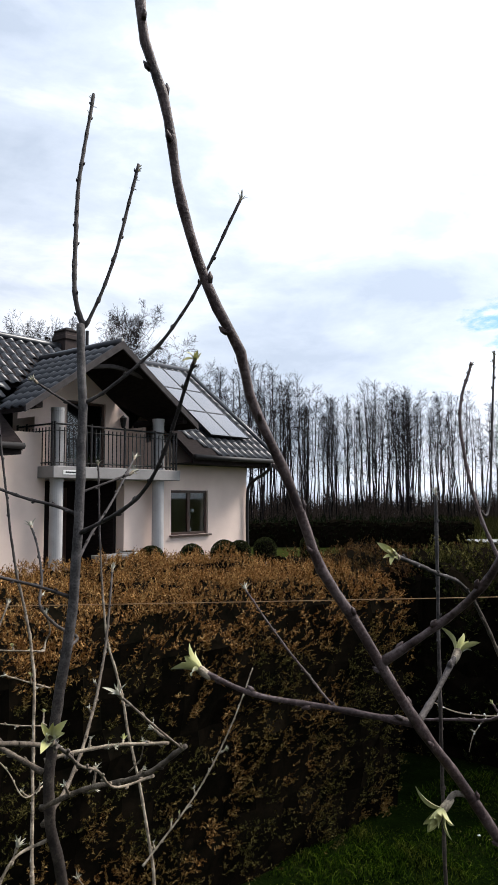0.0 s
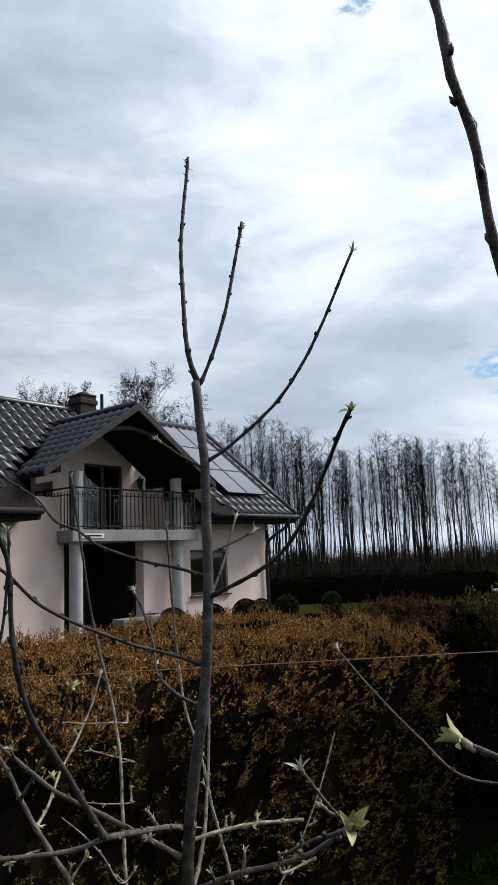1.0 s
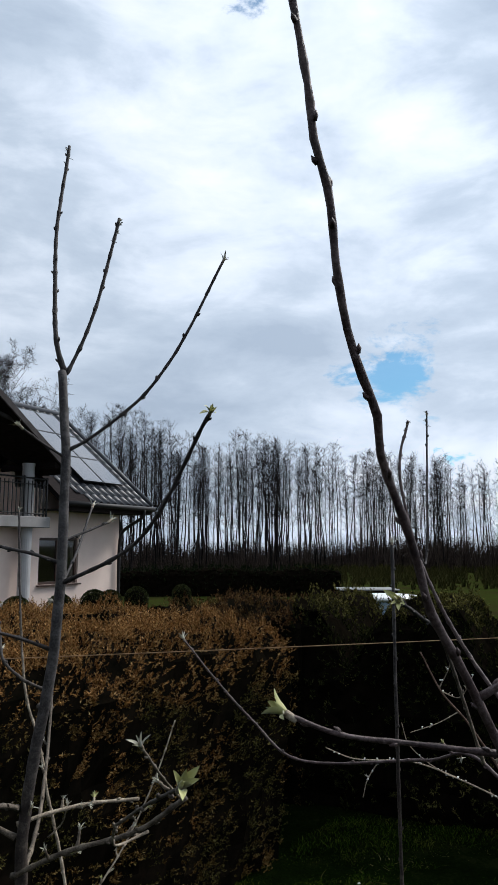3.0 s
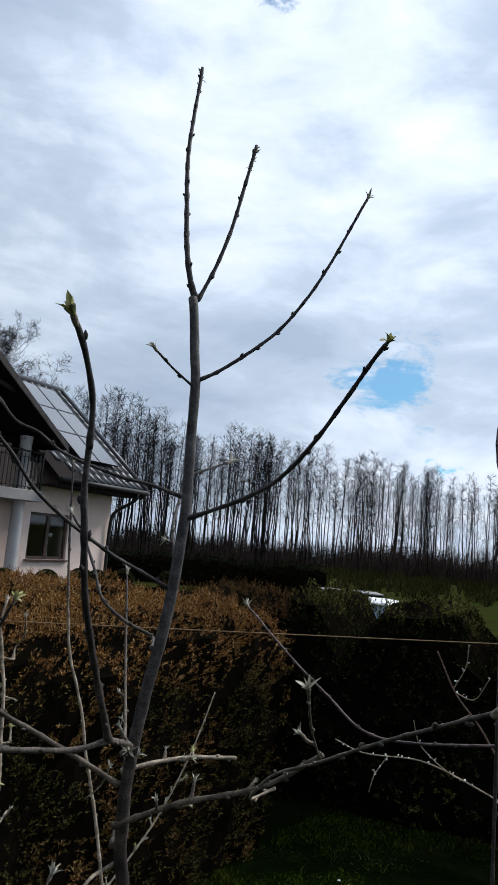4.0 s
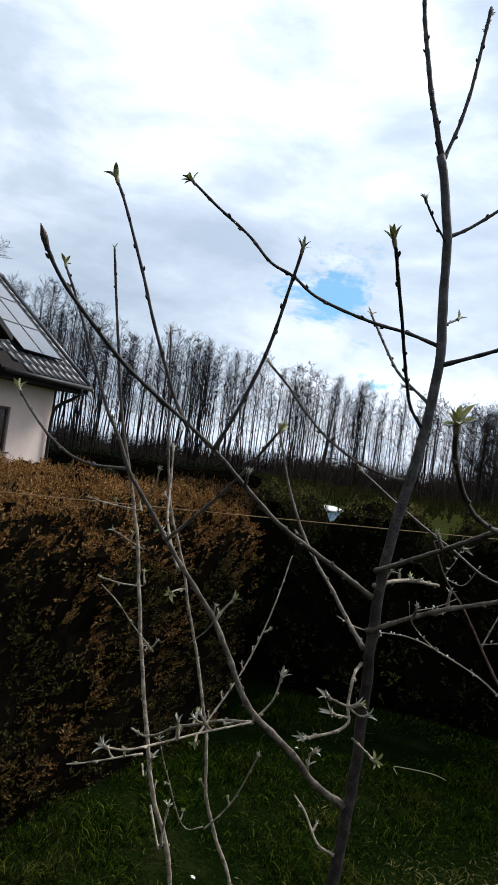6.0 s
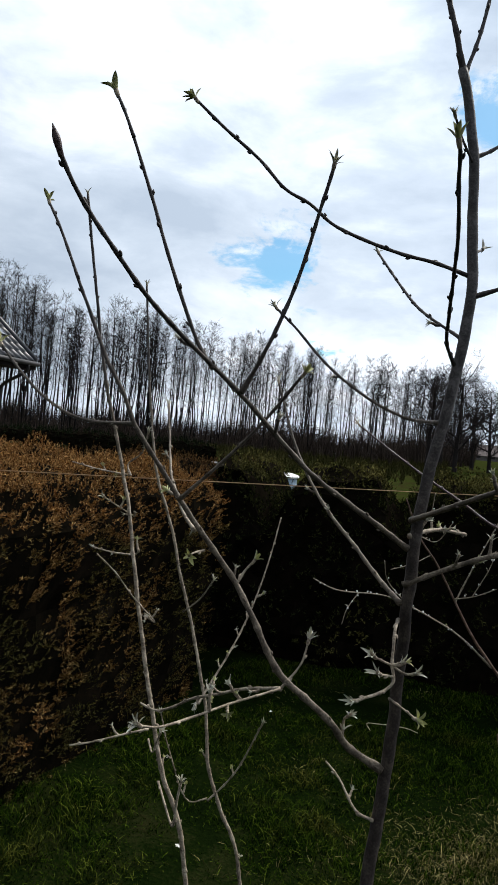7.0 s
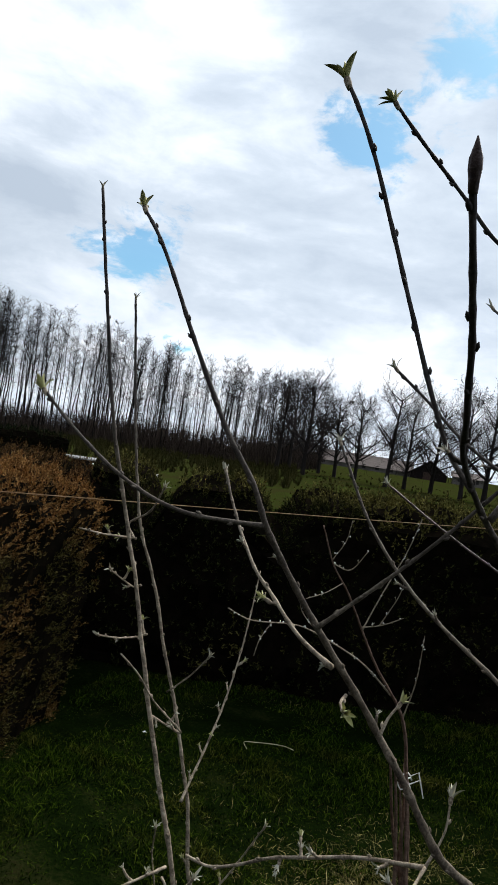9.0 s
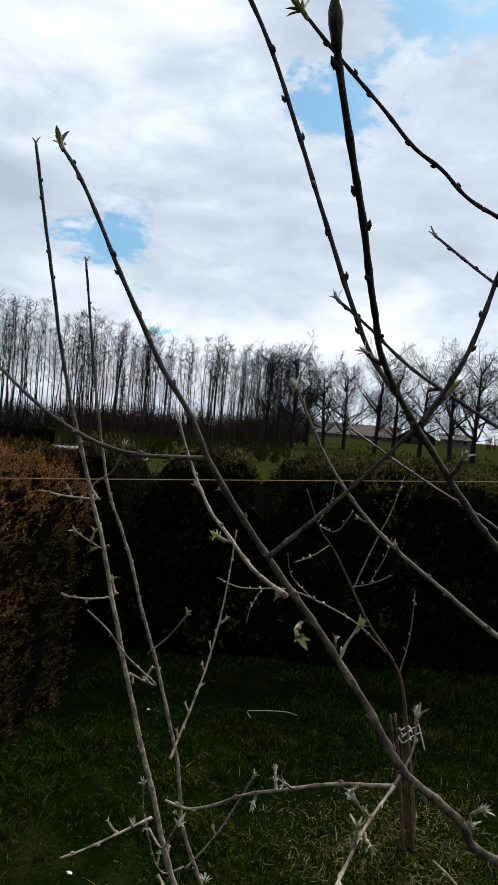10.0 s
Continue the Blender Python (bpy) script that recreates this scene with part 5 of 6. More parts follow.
limb("twig", [(0.058, 1.819, 1.971), (0.064, 1.84, 1.968), (0.005, 1.799, 1.977), (-0.045, 1.758, 1.989)], 0.0019, 0.0014, "", 0)
limb("twig", [(0.13, 1.69, 1.492), (0.136, 1.6, 1.47), (0.135, 1.589, 1.511), (0.136, 1.58, 1.545)], 0.0024, 0.002, "bud", 0)
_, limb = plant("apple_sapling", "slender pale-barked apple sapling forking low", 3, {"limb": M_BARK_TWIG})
limb("twig", [(0.28, 1.889, 1.35), (0.25, 1.9, 1.34), (0.187, 1.86, 1.466), (0.151, 1.8, 1.556)], 0.0017, 0.0012, "bud", 0)
limb("stem", [(0.42, 1.86, -0.05), (0.352, 1.88, 1.229), (0.312, 1.895, 1.323), (0.282, 1.908, 1.409), (0.271, 1.925, 1.514), (0.258, 1.938, 1.574), (0.23, 1.96, 1.685), (0.208, 1.976, 1.76), (0.185, 1.995, 1.853), (0.147, 2.018, 1.965), (0.122, 2.052, 2.137), (0.103, 2.093, 2.348)], 0.0072, 0.0024, "bud", 9)
limb("twig", [(0.251, 1.914, 1.525), (0.349, 1.993, 1.636), (0.392, 2.032, 1.703), (0.431, 2.073, 1.781), (0.468, 2.117, 1.874)], 0.0027, 0.0016, "", 6)
limb("twig", [(0.213, 1.952, 1.696), (0.24, 1.933, 1.728), (0.252, 1.9, 1.77)], 0.0017, 0.0014, "bud", 0)
limb("twig", [(0.282, 1.889, 1.345), (0.321, 1.863, 1.408), (0.344, 1.8, 1.531)], 0.0022, 0.0017, "bud", 0)
_, limb = plant("apple_tree", "young apple tree with long red-brown shoots", 4, {"trunk": M_BARK, "limb": M_BARK_RED, "twig": M_BARK_TWIG}, leafy=1.15)
limb("trunk", [(1.02, 1.05, -0.06), (1.0, 1.05, 0.8), (0.97, 1.03, 1.46)], 0.016, 0.011, "", 0)
limb("limb", [(0.97, 1.03, 1.45), (0.648, 0.82, 2.083), (0.603, 0.797, 2.149), (0.582, 0.785, 2.182), (0.565, 0.778, 2.211), (0.55, 0.772, 2.234), (0.542, 0.766, 2.254), (0.531, 0.758, 2.284), (0.515, 0.748, 2.319), (0.511, 0.74, 2.338), (0.501, 0.732, 2.357), (0.492, 0.726, 2.38), (0.484, 0.717, 2.411), (0.482, 0.714, 2.428), (0.478, 0.71, 2.448), (0.471, 0.706, 2.47), (0.469, 0.705, 2.488), (0.463, 0.703, 2.52), (0.457, 0.703, 2.562), (0.453, 0.7, 2.607), (0.446, 0.7, 2.687)], 0.0054, 0.002, "bud", 0)
limb("limb", [(0.581, 0.785, 2.186), (0.592, 0.775, 2.196), (0.611, 0.757, 2.215), (0.621, 0.738, 2.232), (0.625, 0.725, 2.245)], 0.0026, 0.0021, "", 0)
limb("limb", [(0.599, 0.797, 2.152), (0.557, 0.82, 2.153), (0.513, 0.833, 2.157), (0.483, 0.843, 2.167)], 0.0024, 0.0019, "leaf", 0)
limb("twig", [(0.6, 0.795, 2.152), (0.612, 0.812, 2.161), (0.632, 0.839, 2.179)], 0.0018, 0.0019, "leaf", 0)
limb("twig", [(0.63, 0.812, 2.11), (0.621, 0.808, 2.112), (0.616, 0.805, 2.107)], 0.0016, 0.0017, "leaf", 0)
limb("limb", [(0.968, 1.029, 1.454), (0.926, 1.3, 1.99), (0.938, 1.35, 1.997), (0.909, 1.394, 2.044), (0.877, 1.45, 2.116), (0.841, 1.487, 2.207), (0.821, 1.522, 2.304), (0.819, 1.555, 2.407), (0.845, 1.579, 2.49)], 0.0058, 0.0026, "rough", 0)
limb("twig", [(0.832, 1.503, 2.25), (0.85, 1.53, 2.244), (0.878, 1.579, 2.427), (0.889, 1.6, 2.513)], 0.0022, 0.0017, "rough", 0)
limb("limb", [(0.974, 1.032, 1.38), (0.93, 1.12, 1.75), (0.827, 1.3, 1.996), (0.8, 1.44, 1.962), (0.627, 1.537, 1.945), (0.575, 1.6, 1.985), (0.522, 1.685, 2.036), (0.468, 1.775, 2.096)], 0.0042, 0.002, "bud", 2)
limb("twig", [(0.827, 1.3, 1.996), (0.733, 1.2, 2.168), (0.681, 1.124, 2.197), (0.632, 1.05, 2.219)], 0.0026, 0.0023, "leaf", 0)
_, limb = plant("apple_whip", "thin dark unbranched apple whip beside the wire", 5, {"limb": M_BARK_TRUNK})
limb("whip", [(0.8, 1.37, -0.04), (0.74, 1.37, 1.741), (0.738, 1.373, 2.273)], 0.0042, 0.0026, "bud", 1)


# ---- young tree with flower buds, wire, grass ----
M_DEADWOOD = bark_material("dry_brown_stem", (0.06, 0.032, 0.022), (0.12, 0.07, 0.05), (0.24, 0.16, 0.12), 30)
M_BLOSSOM = simple_material("white_flower_bud", (0.62, 0.60, 0.56), (0.80, 0.78, 0.74), 60, 0.6, bump=0)


def flower_bud_mesh():
    bm = bmesh.new()
    add_tube(bm, [Vector((0, 0, z)) for z in (0, 0.006, 0.010, 0.015, 0.018)], [0.0015, 0.002, 0.0055, 0.0055, 0.001], 7)
    me = bpy.data.meshes.new("flower_bud")
    bm.to_mesh(me)
    bm.free()
    me.materials.append(M_BLOSSOM)
    return me


def finish_young_tree(tree):
    rng = random.Random(8)
    me = flower_bud_mesh()
    for limb in [o for o in tree.children if o.name.startswith("twig")]:
        co = [v.co for v in limb.data.vertices]
        for _ in range(max(4, int(len(co) / 60))):
            o = link_data("flower_bud", me, None, limb)
            d = Vector((rng.uniform(-1, 1), rng.uniform(-1, 1), rng.uniform(0, 1.2)))
            o.matrix_local = Matrix.Translation(rng.choice(co)) @ d.to_track_quat("Z", "Y").to_matrix().to_4x4() @ Matrix.Scale(rng.uniform(0.35, 0.72), 4)
    stem = [o for o in tree.children if o.name.startswith("stem")][0]
    # dry side stems tied to it
    for k in range(5):
        a = rng.uniform(0, 6.28)
        b = Vector((2.44, 3.43, 0.0)) + Vector((math.cos(a), math.sin(a), 0)) * rng.uniform(0.02, 0.09)
        t = Vector((2.26, 3.36, rng.uniform(0.55, 0.95))) + Vector((rng.uniform(-0.05, 0.05), rng.uniform(-0.05, 0.05), 0))
        line = spline([b, b.lerp(t, 0.5) + Vector((rng.uniform(-0.03, 0.03), 0, 0)), t], 14)
        bm = bmesh.new()
        add_tube(bm, line, [0.011 - 0.005 * i / len(line) for i in range(len(line))], 6)
        part("dry_stem", bm, M_DEADWOOD, tree, smooth=True)
    for z, s in ((0.62, 1), (0.66, 0.8)):
        bm = bmesh.new()
        c = Vector((2.29, 3.36, z))
        loop = [c + Vector((math.cos(t) * 0.035, math.sin(t) * 0.03, 0.012 * math.sin(3 * t))) for t in [2 * math.pi * i / 14 for i in range(15)]]
        add_tube(bm, loop + [c + Vector((0.07 * s, -0.03, 0.03)), c + Vector((0.09 * s, -0.05, -0.05))], [0.0035] * 17, 6)
        part("tie", bm, M_BLOSSOM, tree, "white plastic tie")
    return tree


young_tree, limb = plant("young_tree", "thin young tree beaded with white flower buds", 8, {"stem": M_DEADWOOD, "limb": M_BARK_TWIG}, "young tree", 0.09)
limb("stem", [(2.475, 3.42, 0.047), (2.387, 3.38, 0.347), (2.292, 3.36, 0.683), (2.181, 3.33, 0.96), (1.943, 3.321, 1.239), (1.715, 3.31, 1.557), (1.609, 3.306, 1.678), (1.52, 3.3, 1.84)], 0.014, 0.003, "", 0)
limb("twig", [(1.826, 3.316, 1.401), (1.892, 3.256, 1.43), (1.96, 3.2, 1.478)], 0.004, 0.0025, "", 0)
limb("twig", [(2.076, 3.326, 1.083), (1.881, 3.315, 1.23), (1.707, 3.311, 1.32), (1.483, 3.306, 1.409), (1.226, 3.3, 1.436), (1.116, 3.297, 1.481)], 0.006, 0.0025, "", 0)
limb("twig", [(2.181, 3.33, 0.96), (2.192, 3.292, 1.157), (2.158, 3.25, 1.384)], 0.005, 0.0025, "", 0)
limb("twig", [(1.835, 3.316, 1.389), (1.905, 3.288, 1.581), (1.985, 3.267, 1.763), (2.028, 3.25, 1.919)], 0.005, 0.0025, "", 0)
limb("twig", [(1.336, 3.303, 1.424), (1.28, 3.289, 1.355), (1.259, 3.28, 1.295)], 0.003, 0.002, "", 0)
limb("twig", [(1.698, 3.311, 1.324), (1.573, 3.284, 1.385), (1.446, 3.264, 1.491), (1.414, 3.25, 1.577)], 0.003, 0.002, "", 0)
limb("twig", [(1.679, 3.309, 1.598), (1.572, 3.277, 1.563), (1.449, 3.25, 1.539)], 0.003, 0.002, "", 0)
limb("twig", [(1.599, 3.305, 1.697), (1.632, 3.273, 1.787), (1.629, 3.25, 1.877)], 0.003, 0.002, "", 0)
limb("twig", [(1.883, 3.263, 1.426), (1.926, 3.217, 1.568), (1.935, 3.2, 1.647)], 0.003, 0.002, "", 0)
limb("twig", [(1.608, 3.306, 1.681), (1.664, 3.261, 1.665), (1.698, 3.2, 1.759)], 0.003, 0.002, "", 0)
finish_young_tree(young_tree)

M_WIRE = simple_material("rusty_wire", (0.30, 0.17, 0.08), (0.48, 0.30, 0.15), 30, 0.55, 0.3, bump=0.1)


def build_wire():
    """A support wire stretched between two posts out of sight on both sides."""
    fence = empty("trellis", Matrix.Identity(4), "thin rusty support wire stretched between wooden posts", "trellis")
    def at(x):
        return Vector((x, 3.469 + 0.029 * x, 1.850 + 0.02 * x - 0.0009 * (x + 4) * (7 - x)))
    xs = [-4 + 11 * k / 40 for k in range(41)]
    bm = bmesh.new()
    add_tube(bm, [at(x) for x in xs], [0.0022] * 41, 5)
    part("wire", bm, M_WIRE, fence)
    for x in (-4.0, 7.0):
        bm = bmesh.new()
        add_tube(bm, [Vector((x, 3.469 + 0.029 * x, z)) for z in (-0.1, 0.5, 1.2, 1.9, 1.93)], [0.05, 0.048, 0.046, 0.044, 0.03], 10)
        part("post", bm, M_DEADWOOD, fence)


build_wire()

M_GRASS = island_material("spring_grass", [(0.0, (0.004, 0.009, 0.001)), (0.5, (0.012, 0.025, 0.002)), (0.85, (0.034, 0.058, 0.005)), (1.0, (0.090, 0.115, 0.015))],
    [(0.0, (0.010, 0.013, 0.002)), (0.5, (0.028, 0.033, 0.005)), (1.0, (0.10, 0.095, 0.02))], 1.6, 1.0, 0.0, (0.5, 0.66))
M_DRYGRASS = island_material("dry_grass", [(0.0, (0.040, 0.034, 0.011)), (0.6, (0.125, 0.108, 0.040)), (1.0, (0.32, 0.27, 0.12))], None, rough=1.0, spec=0.0)


def blade(verts, faces, rng, x, y, h, lie=0.6, wide=1.0):
    a = rng.uniform(0, 6.28)
    w = Vector((math.cos(a), math.sin(a), 0)) * rng.uniform(0.0014, 0.0034) * wide
    lean = Vector((rng.uniform(-1, 1), rng.uniform(-1, 1), 0)) * h * lie
    p = Vector((x, y, ground_z(x, y) - 0.012))
    m = p + lean * 0.35 + Vector((0, 0, h * 0.65))
    t = p + lean * 1.2 + Vector((0, 0, h))
    b = len(verts)
    verts += [p - w, p + w, m - w * 0.8, m + w * 0.8, t]
    faces += [(b, b + 1, b + 3, b + 2), (b + 2, b + 3, b + 4)]


def on_lawn(x, y):
    return y < 4.45 + 1.05 * x and y < 8.1 - 0.598 * x


def build_grass():
    rng = random.Random(12)
    verts, faces = [], []
    for _ in range(190000):
        x, y = rng.uniform(-1.6, 5.6), 2.1 + 4.4 * rng.random() ** 0.95
        if not on_lawn(x, y):
            continue
        clump = noise.noise(Vector((x * 1.7, y * 1.7, 2))) + 0.8 * noise.noise(Vector((x * 6, y * 6, 5)))
        if rng.random() > 0.75 + 0.6 * clump:
            continue
        blade(verts, faces, rng, x, y, rng.uniform(0.018, 0.045) * (1 + 0.9 * max(-0.6, clump)), 1.1, 1.15)
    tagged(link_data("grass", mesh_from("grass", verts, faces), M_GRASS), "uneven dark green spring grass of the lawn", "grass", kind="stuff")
    verts, faces = [], []
    for _ in range(14000):
        if rng.random() < 0.45:
            x, y = rng.gauss(2.35, 0.42), rng.gauss(3.35, 0.32)
        else:
            x, y = rng.uniform(-0.8, 5.0), rng.uniform(2.2, 5.8)
            if noise.noise(Vector((x * 1.3, y * 1.3, 9))) + 0.6 * noise.noise(Vector((x * 7, y * 7, 1))) < 0.28:
                continue
        if on_lawn(x, y):
            blade(verts, faces, rng, x, y, rng.uniform(0.012, 0.04), 1.8)
    tagged(link_data("dry_grass", mesh_from("dry_grass", verts, faces), M_DRYGRASS), "straw-coloured dry grass tufts in the lawn", "grass", kind="stuff")


build_grass()


def build_straw():
    """A pale dry stalk lying bent in the grass."""
    bm = bmesh.new()
    line = spline([(2.433, 4.942, 0.073), (2.414, 4.967, 0.112), (2.476, 4.93, 0.123), (2.662, 4.849, 0.118), (2.736, 4.818, 0.096)], 24)
    add_tube(bm, line, [0.0026] * len(line), 5)
    tagged(link_mesh("stalk", bm, M_STRAW), "pale dry stalk lying in the grass", "stalk")


M_STRAW = simple_material("dry_straw", (0.42, 0.35, 0.22), (0.60, 0.52, 0.36), 30, 0.7, bump=0.1)
build_straw()


def fallen_blossom(x, y, seed):
    """A blossom that fell on the lawn: a few cupped petals."""
    rng = random.Random(seed)
    bm = bmesh.new()
    for k in range(5):
        a = 1.257 * k + rng.uniform(-0.3, 0.3)
        d = Vector((math.cos(a), math.sin(a), rng.uniform(0.2, 0.8))).normalized()
        add_leaf(bm, Vector((0, 0, 0)), d, Vector((0, 0, 1)), rng.uniform(0.009, 0.014), 0.005, 0.6, 0.3)
    ob = tagged(link_mesh("fallen_blossom", bm, M_BLOSSOM), "white blossom fallen into the grass", "blossom", "fallen blossoms on the lawn")
    ob.matrix_basis = pose(x, y, ground_z(x, y) + 0.035)


for k, (x, y) in enumerate(((0.795, 3.815), (1.83, 5.32))):
    fallen_blossom(x, y, 90 + k)

# ---- the neighbour's yard and the farm ----
HOUSE_M = pose(-0.42, 22.27, 0, 0, 0, 53)


M_BOX = island_material("box_leaves", [(0.0, (0.010, 0.014, 0.004)), (0.6, (0.026, 0.032, 0.009)), (1.0, (0.07, 0.075, 0.022))], None, rough=0.8, spec=0.1)


def topiary(x, y, r, seed):
    """A clipped box shrub, egg-shaped down to the ground."""
    rng = random.Random(seed)
    ob = empty("box_shrub", HOUSE_M @ Matrix.Translation((x, y, 0.0)), "round clipped dark green box shrub before the house", "shrub", "clipped shrubs before the house")
    def skin(a, t):
        top = 0.80 + r
        z = t * top
        k = max(0, (z - 0.80) / r)
        w = r * (math.sqrt(max(0, 1 - k * k)) if k else 0.85 + 0.15 * z)
        w *= 1 + 0.07 * noise.noise(Vector((math.cos(a) * 2, math.sin(a) * 2, z * 3 + seed)))
        return Vector((math.cos(a) * w, math.sin(a) * w, z))
    bm = bmesh.new()
    rings = [[bm.verts.new(skin(2 * math.pi * k / 14, 1 - (1 - t / 14) ** 2) * 0.96) for k in range(14)] for t in range(15)]
    for a, b in zip(rings, rings[1:]):
        for k in range(14):
            bm.faces.new((a[k], a[(k + 1) % 14], b[(k + 1) % 14], b[k]))
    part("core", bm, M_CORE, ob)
    verts, faces = [], []
    for _ in range(2600):
        a, t = rng.uniform(0, 6.28), 1 - 0.6 * rng.random() ** 1.6
        p = skin(a, t)
        n = Vector((math.cos(a), math.sin(a), 1.2 * t - 0.3)).normalized()
        s = n.orthogonal().normalized()
        s = Matrix.Rotation(rng.uniform(0, 6.28), 3, n) @ s
        u = (n + s.cross(n) * rng.uniform(-1, 1)).normalized()
        L = rng.uniform(0.025, 0.05)
        b = len(verts)
        verts += [p, p + u * L * 0.6 + s * L * 0.4, p + u * L, p + u * L * 0.6 - s * L * 0.4]
        faces.append((b, b + 1, b + 2, b + 3))
    tagged(link_data("leaves", mesh_from("leaves", verts, faces), M_BOX, ob), kind="stuff")


for k, (x, r) in enumerate(((-5.03, 0.31), (-3.63, 0.29), (-2.4, 0.33), (-1.75, 0.29), (-0.63, 0.32), (1.6, 0.28))):
    topiary(x, -1.2, r, 70 + k)

M_POT = simple_material("pale_stoneware", (0.50, 0.48, 0.45), (0.66, 0.64, 0.60), 8, 0.7, bump=0.2)
M_STONE = simple_material("grey_garden_stone", (0.13, 0.125, 0.12), (0.25, 0.24, 0.23), 5, 0.85, bump=0.4)


def planter():
    ob = empty("planter", HOUSE_M @ Matrix.Translation((-5.25, -0.75, 0.5)), "pale stoneware planter on the porch step", "planter")
    bm = bmesh.new()
    add_tube(bm, [Vector((0, 0, z)) for z in (0, 0.02, 0.1, 0.3, 0.46, 0.50, 0.50, 0.42)], [0.16, 0.17, 0.22, 0.29, 0.30, 0.31, 0.27, 0.26], 20)
    part("pot", bm, M_POT, ob, smooth=True)
    bm = bmesh.new()
    add_tube(bm, [Vector((0, 0, z)) for z in (0.42, 0.44)], [0.262, 0.255], 16)
    part("soil", bm, M_CORE, ob, "dark potting soil")


def bench():
    ob = empty("stone_bench", HOUSE_M @ Matrix.Translation((-6.3, -0.75, 0.5)), "low grey stone bench on the porch step", "bench")
    part("seat", box((0, -0.2, 0.38), (0.85, 0.2, 0.46), 0.012), M_STONE, ob)
    for x in (0.08, 0.65):
        part("leg", box((x, -0.16, 0.0), (x + 0.12, 0.16, 0.378), 0.008), M_STONE, ob)


planter()
bench()


part_wall = link_mesh("garden_wall", box((-5.6, -1.95, 0.0), (-0.5, -1.7, 0.5), 0.02), M_STONE)
part_wall.matrix_basis = HOUSE_M
tagged(part_wall, "low grey stone retaining wall before the house", "garden wall")


def tank():
    """A wide pale-blue water tank with a white rolled rim behind the hedge."""
    ob = empty("water_tank", pose(6.45, 18.4, 0.0), "round pale blue water tank with a white rim", "tank")
    bm = bmesh.new()
    add_tube(bm, [Vector((0, 0, z)) for z in (0.0, 0.03, 0.3, 0.32, 0.36, 0.6, 0.62, 0.66, 0.90, 0.94)], [0.82, 0.85, 0.87, 0.89, 0.87, 0.87, 0.89, 0.87, 0.87, 0.86], 36)
    part("body", bm, M_BLUE, ob, smooth=True)
    bm = bmesh.new()
    add_tube(bm, [Vector((0, 0, z)) for z in (0.943, 0.96, 1.0, 1.04, 1.06)], [0.90, 0.93, 0.93, 0.80, 0.25], 36)
    part("cover", bm, M_WHITE, ob, "white domed cover", smooth=True)


M_BLUE = simple_material("pale_blue_polythene", (0.22, 0.32, 0.42), (0.30, 0.40, 0.50), 5, 0.45, bump=0.05)
tank()


M_TABLETOP = simple_material("weathered_table_paint", (0.16, 0.16, 0.16), (0.26, 0.26, 0.25), 4, 0.7, bump=0.1)


def yard_table():
    """A low table with a pale top."""
    ob = empty("yard_table", pose(8.2, 25.6, 0.0, 0, 0, -8), "low pale-topped garden table on dark legs", "table")
    part("top", box((-1.05, -0.75, 0.74), (1.05, 0.75, 0.79), 0.01), M_TABLETOP, ob, "pale grey painted top")
    for x in (-0.95, 0.88):
        for y in (-0.6, 0.55):
            part("leg", box((x, y, 0.0), (x + 0.07, y + 0.07, 0.737), 0.006), M_DARKWOOD, ob)
    part("apron", box((-1.0, -0.66, 0.60), (1.0, -0.63, 0.737)), M_DARKWOOD, ob)


yard_table()
M_SLATE = simple_material("weathered_dark_roofing", (0.055, 0.040, 0.038), (0.09, 0.068, 0.064), 1.5, 0.85, bump=0.3)
M_LIME = simple_material("limewashed_wall", (0.13, 0.115, 0.10), (0.22, 0.20, 0.18), 1.0, 0.9, bump=0.2)


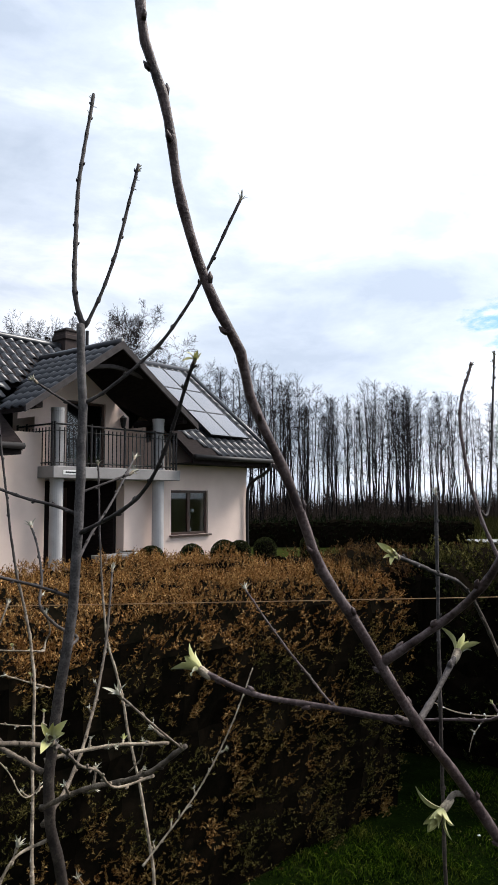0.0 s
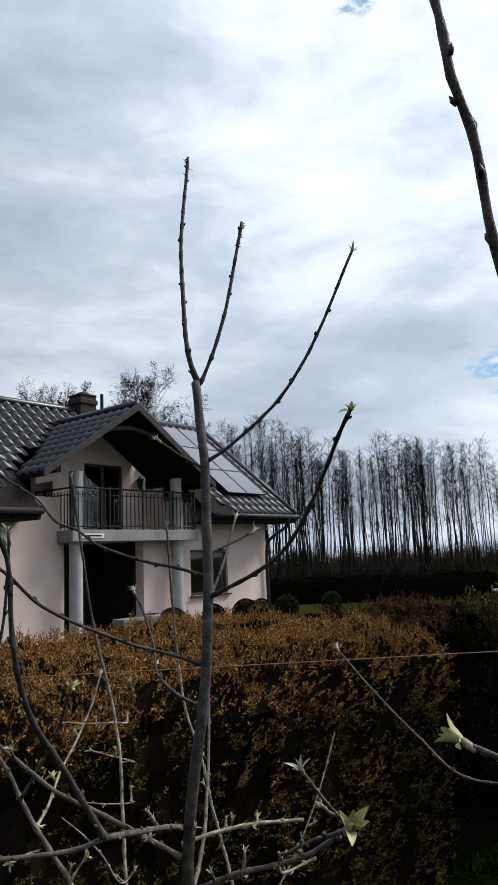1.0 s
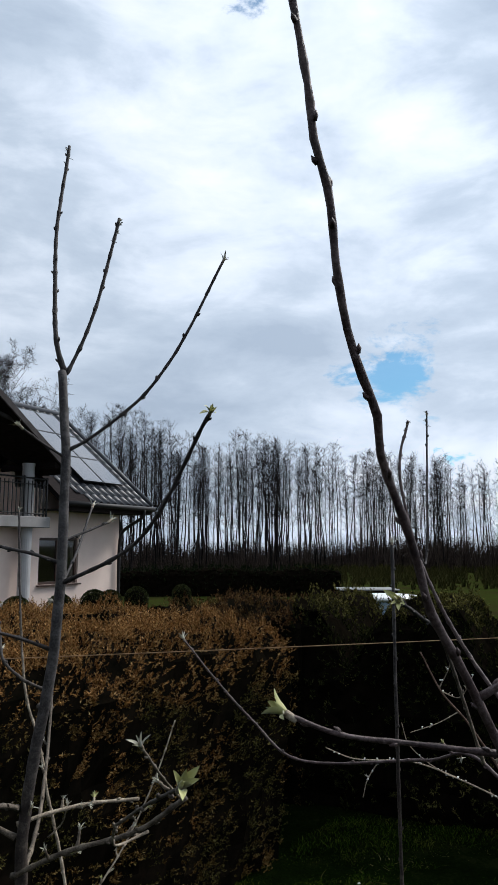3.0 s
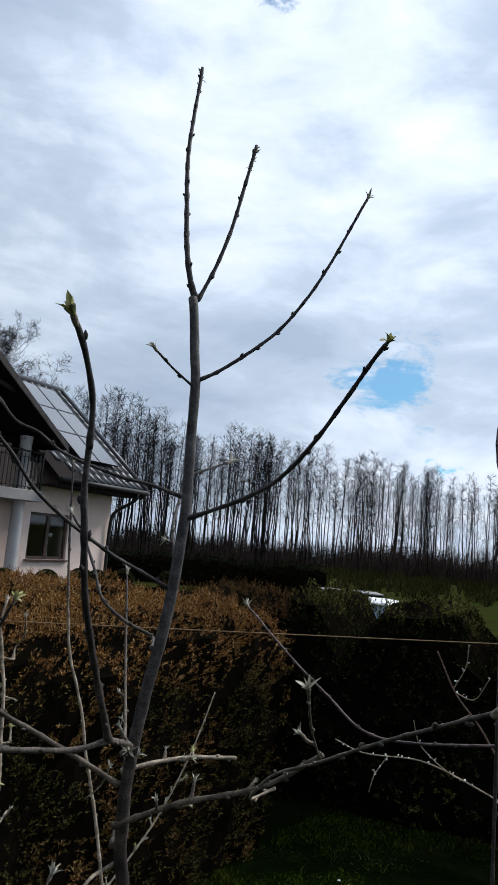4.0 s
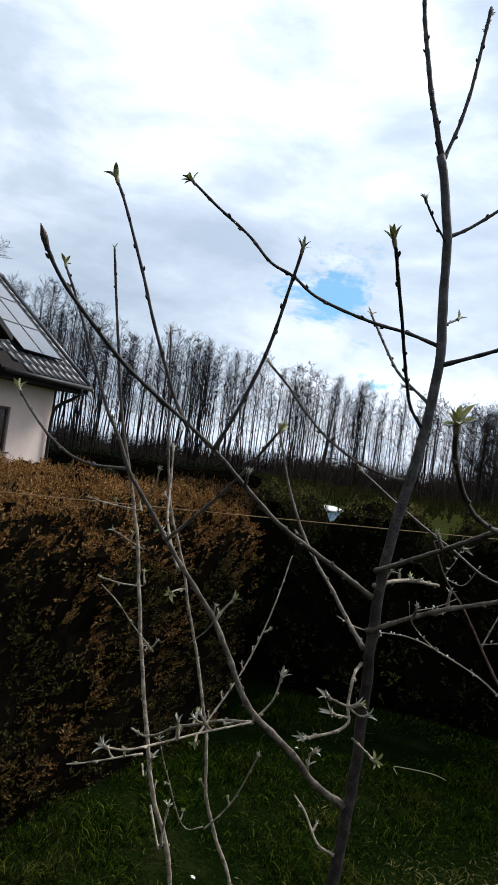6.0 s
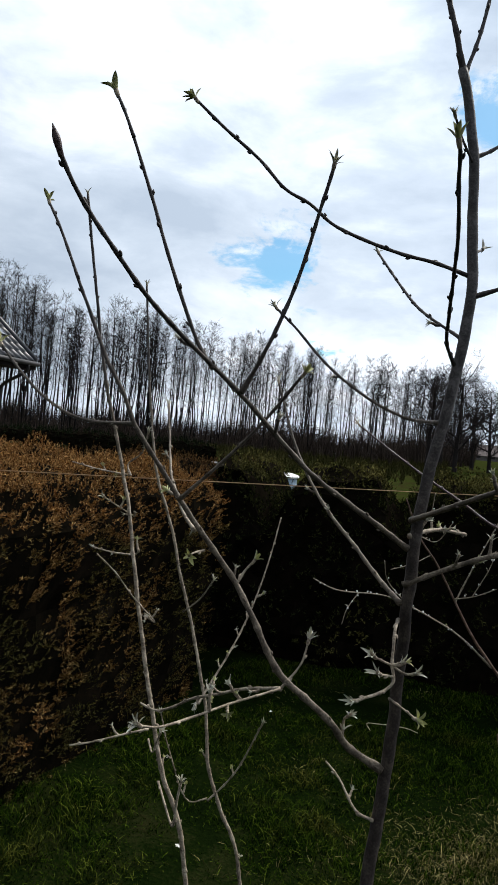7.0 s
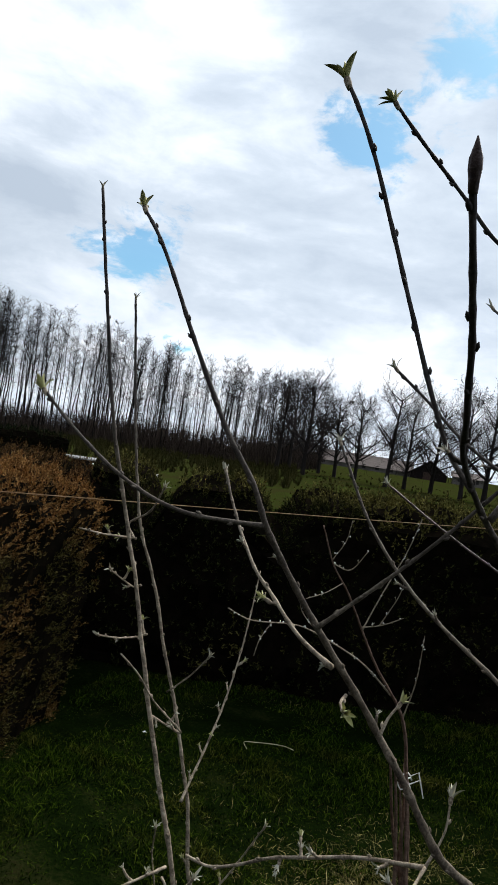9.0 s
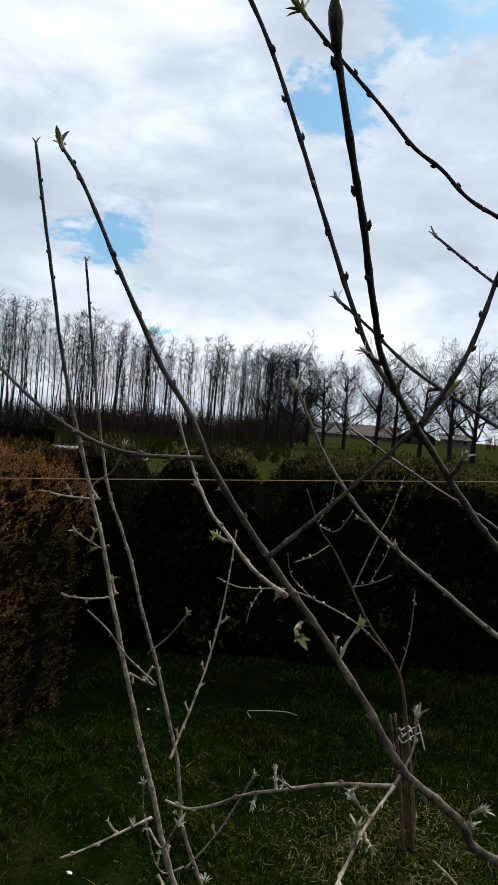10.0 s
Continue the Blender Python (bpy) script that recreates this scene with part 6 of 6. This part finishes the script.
def farmhouse(m, length, depth, wall, ridge, label, windows):
    ob = empty("farmhouse", m, label, "house")
    part("wall", box((-length / 2, 0, -0.6), (length / 2, depth, wall)), M_LIME, ob)
    bm = bmesh.new()
    add_prism(bm, [(-0.4, wall - 0.1), (depth + 0.4, wall - 0.1), (depth / 2, ridge)], length + 0.8, Matrix(((0, 0, 1, -length / 2 - 0.4), (1, 0, 0, 0), (0, 1, 0, 0), (0, 0, 0, 1))))
    bmesh.ops.recalc_face_normals(bm, faces=bm.faces)
    part("roof", bm, M_SLATE, ob, "dark weathered roof")
    for k in range(windows):
        x = -length / 2 + length * (k + 0.5) / windows
        part("window", box((x - 0.4, -0.03, 0.9), (x + 0.4, 0.02, 1.7)), M_ROOM, ob, "dark small window")


def shed(m, width, depth, wall, ridge):
    """A dark barn, its gable to the garden."""
    ob = empty("barn", m, "small dark boarded barn beside the farmhouse", "barn")
    bm = bmesh.new()
    add_prism(bm, [(-width / 2, -0.6), (width / 2, -0.6), (width / 2, wall), (0, ridge), (-width / 2, wall)], depth, Matrix(((1, 0, 0, 0), (0, 0, 1, 0), (0, 1, 0, 0), (0, 0, 0, 1))))
    bmesh.ops.recalc_face_normals(bm, faces=bm.faces)
    part("wall", bm, M_DARKWOOD, ob)
    for sgn in (-1, 1):
        bm = bmesh.new()
        add_prism(bm, [(0, ridge), (sgn * (width / 2 + 0.4), wall - 0.35), (sgn * (width / 2 + 0.4), wall - 0.17), (0, ridge + 0.18)], depth + 0.6, Matrix(((1, 0, 0, 0), (0, 0, 1, -0.3), (0, 1, 0, 0), (0, 0, 0, 1))))
        bmesh.ops.recalc_face_normals(bm, faces=bm.faces)
        part("roof", bm, M_SLATE, ob)
    part("door", box((-1.1, -0.05, -0.3), (1.1, -0.01, 2.0)), M_FRAME, ob, "wide brown barn door")


farmhouse(polar(39.6, 150, -0.55, -39.6), 19.5, 8, 1.5, 3.7, "long low farmhouse with a dark roof across the meadow", 7)
shed(polar(44.6, 148, -0.5, -44.6), 7, 9, 1.8, 4.3)
farmhouse(polar(47.6, 152, -0.3, -47.6), 6.5, 6, 1.9, 3.0, "low pale outbuilding beside the barn", 2)
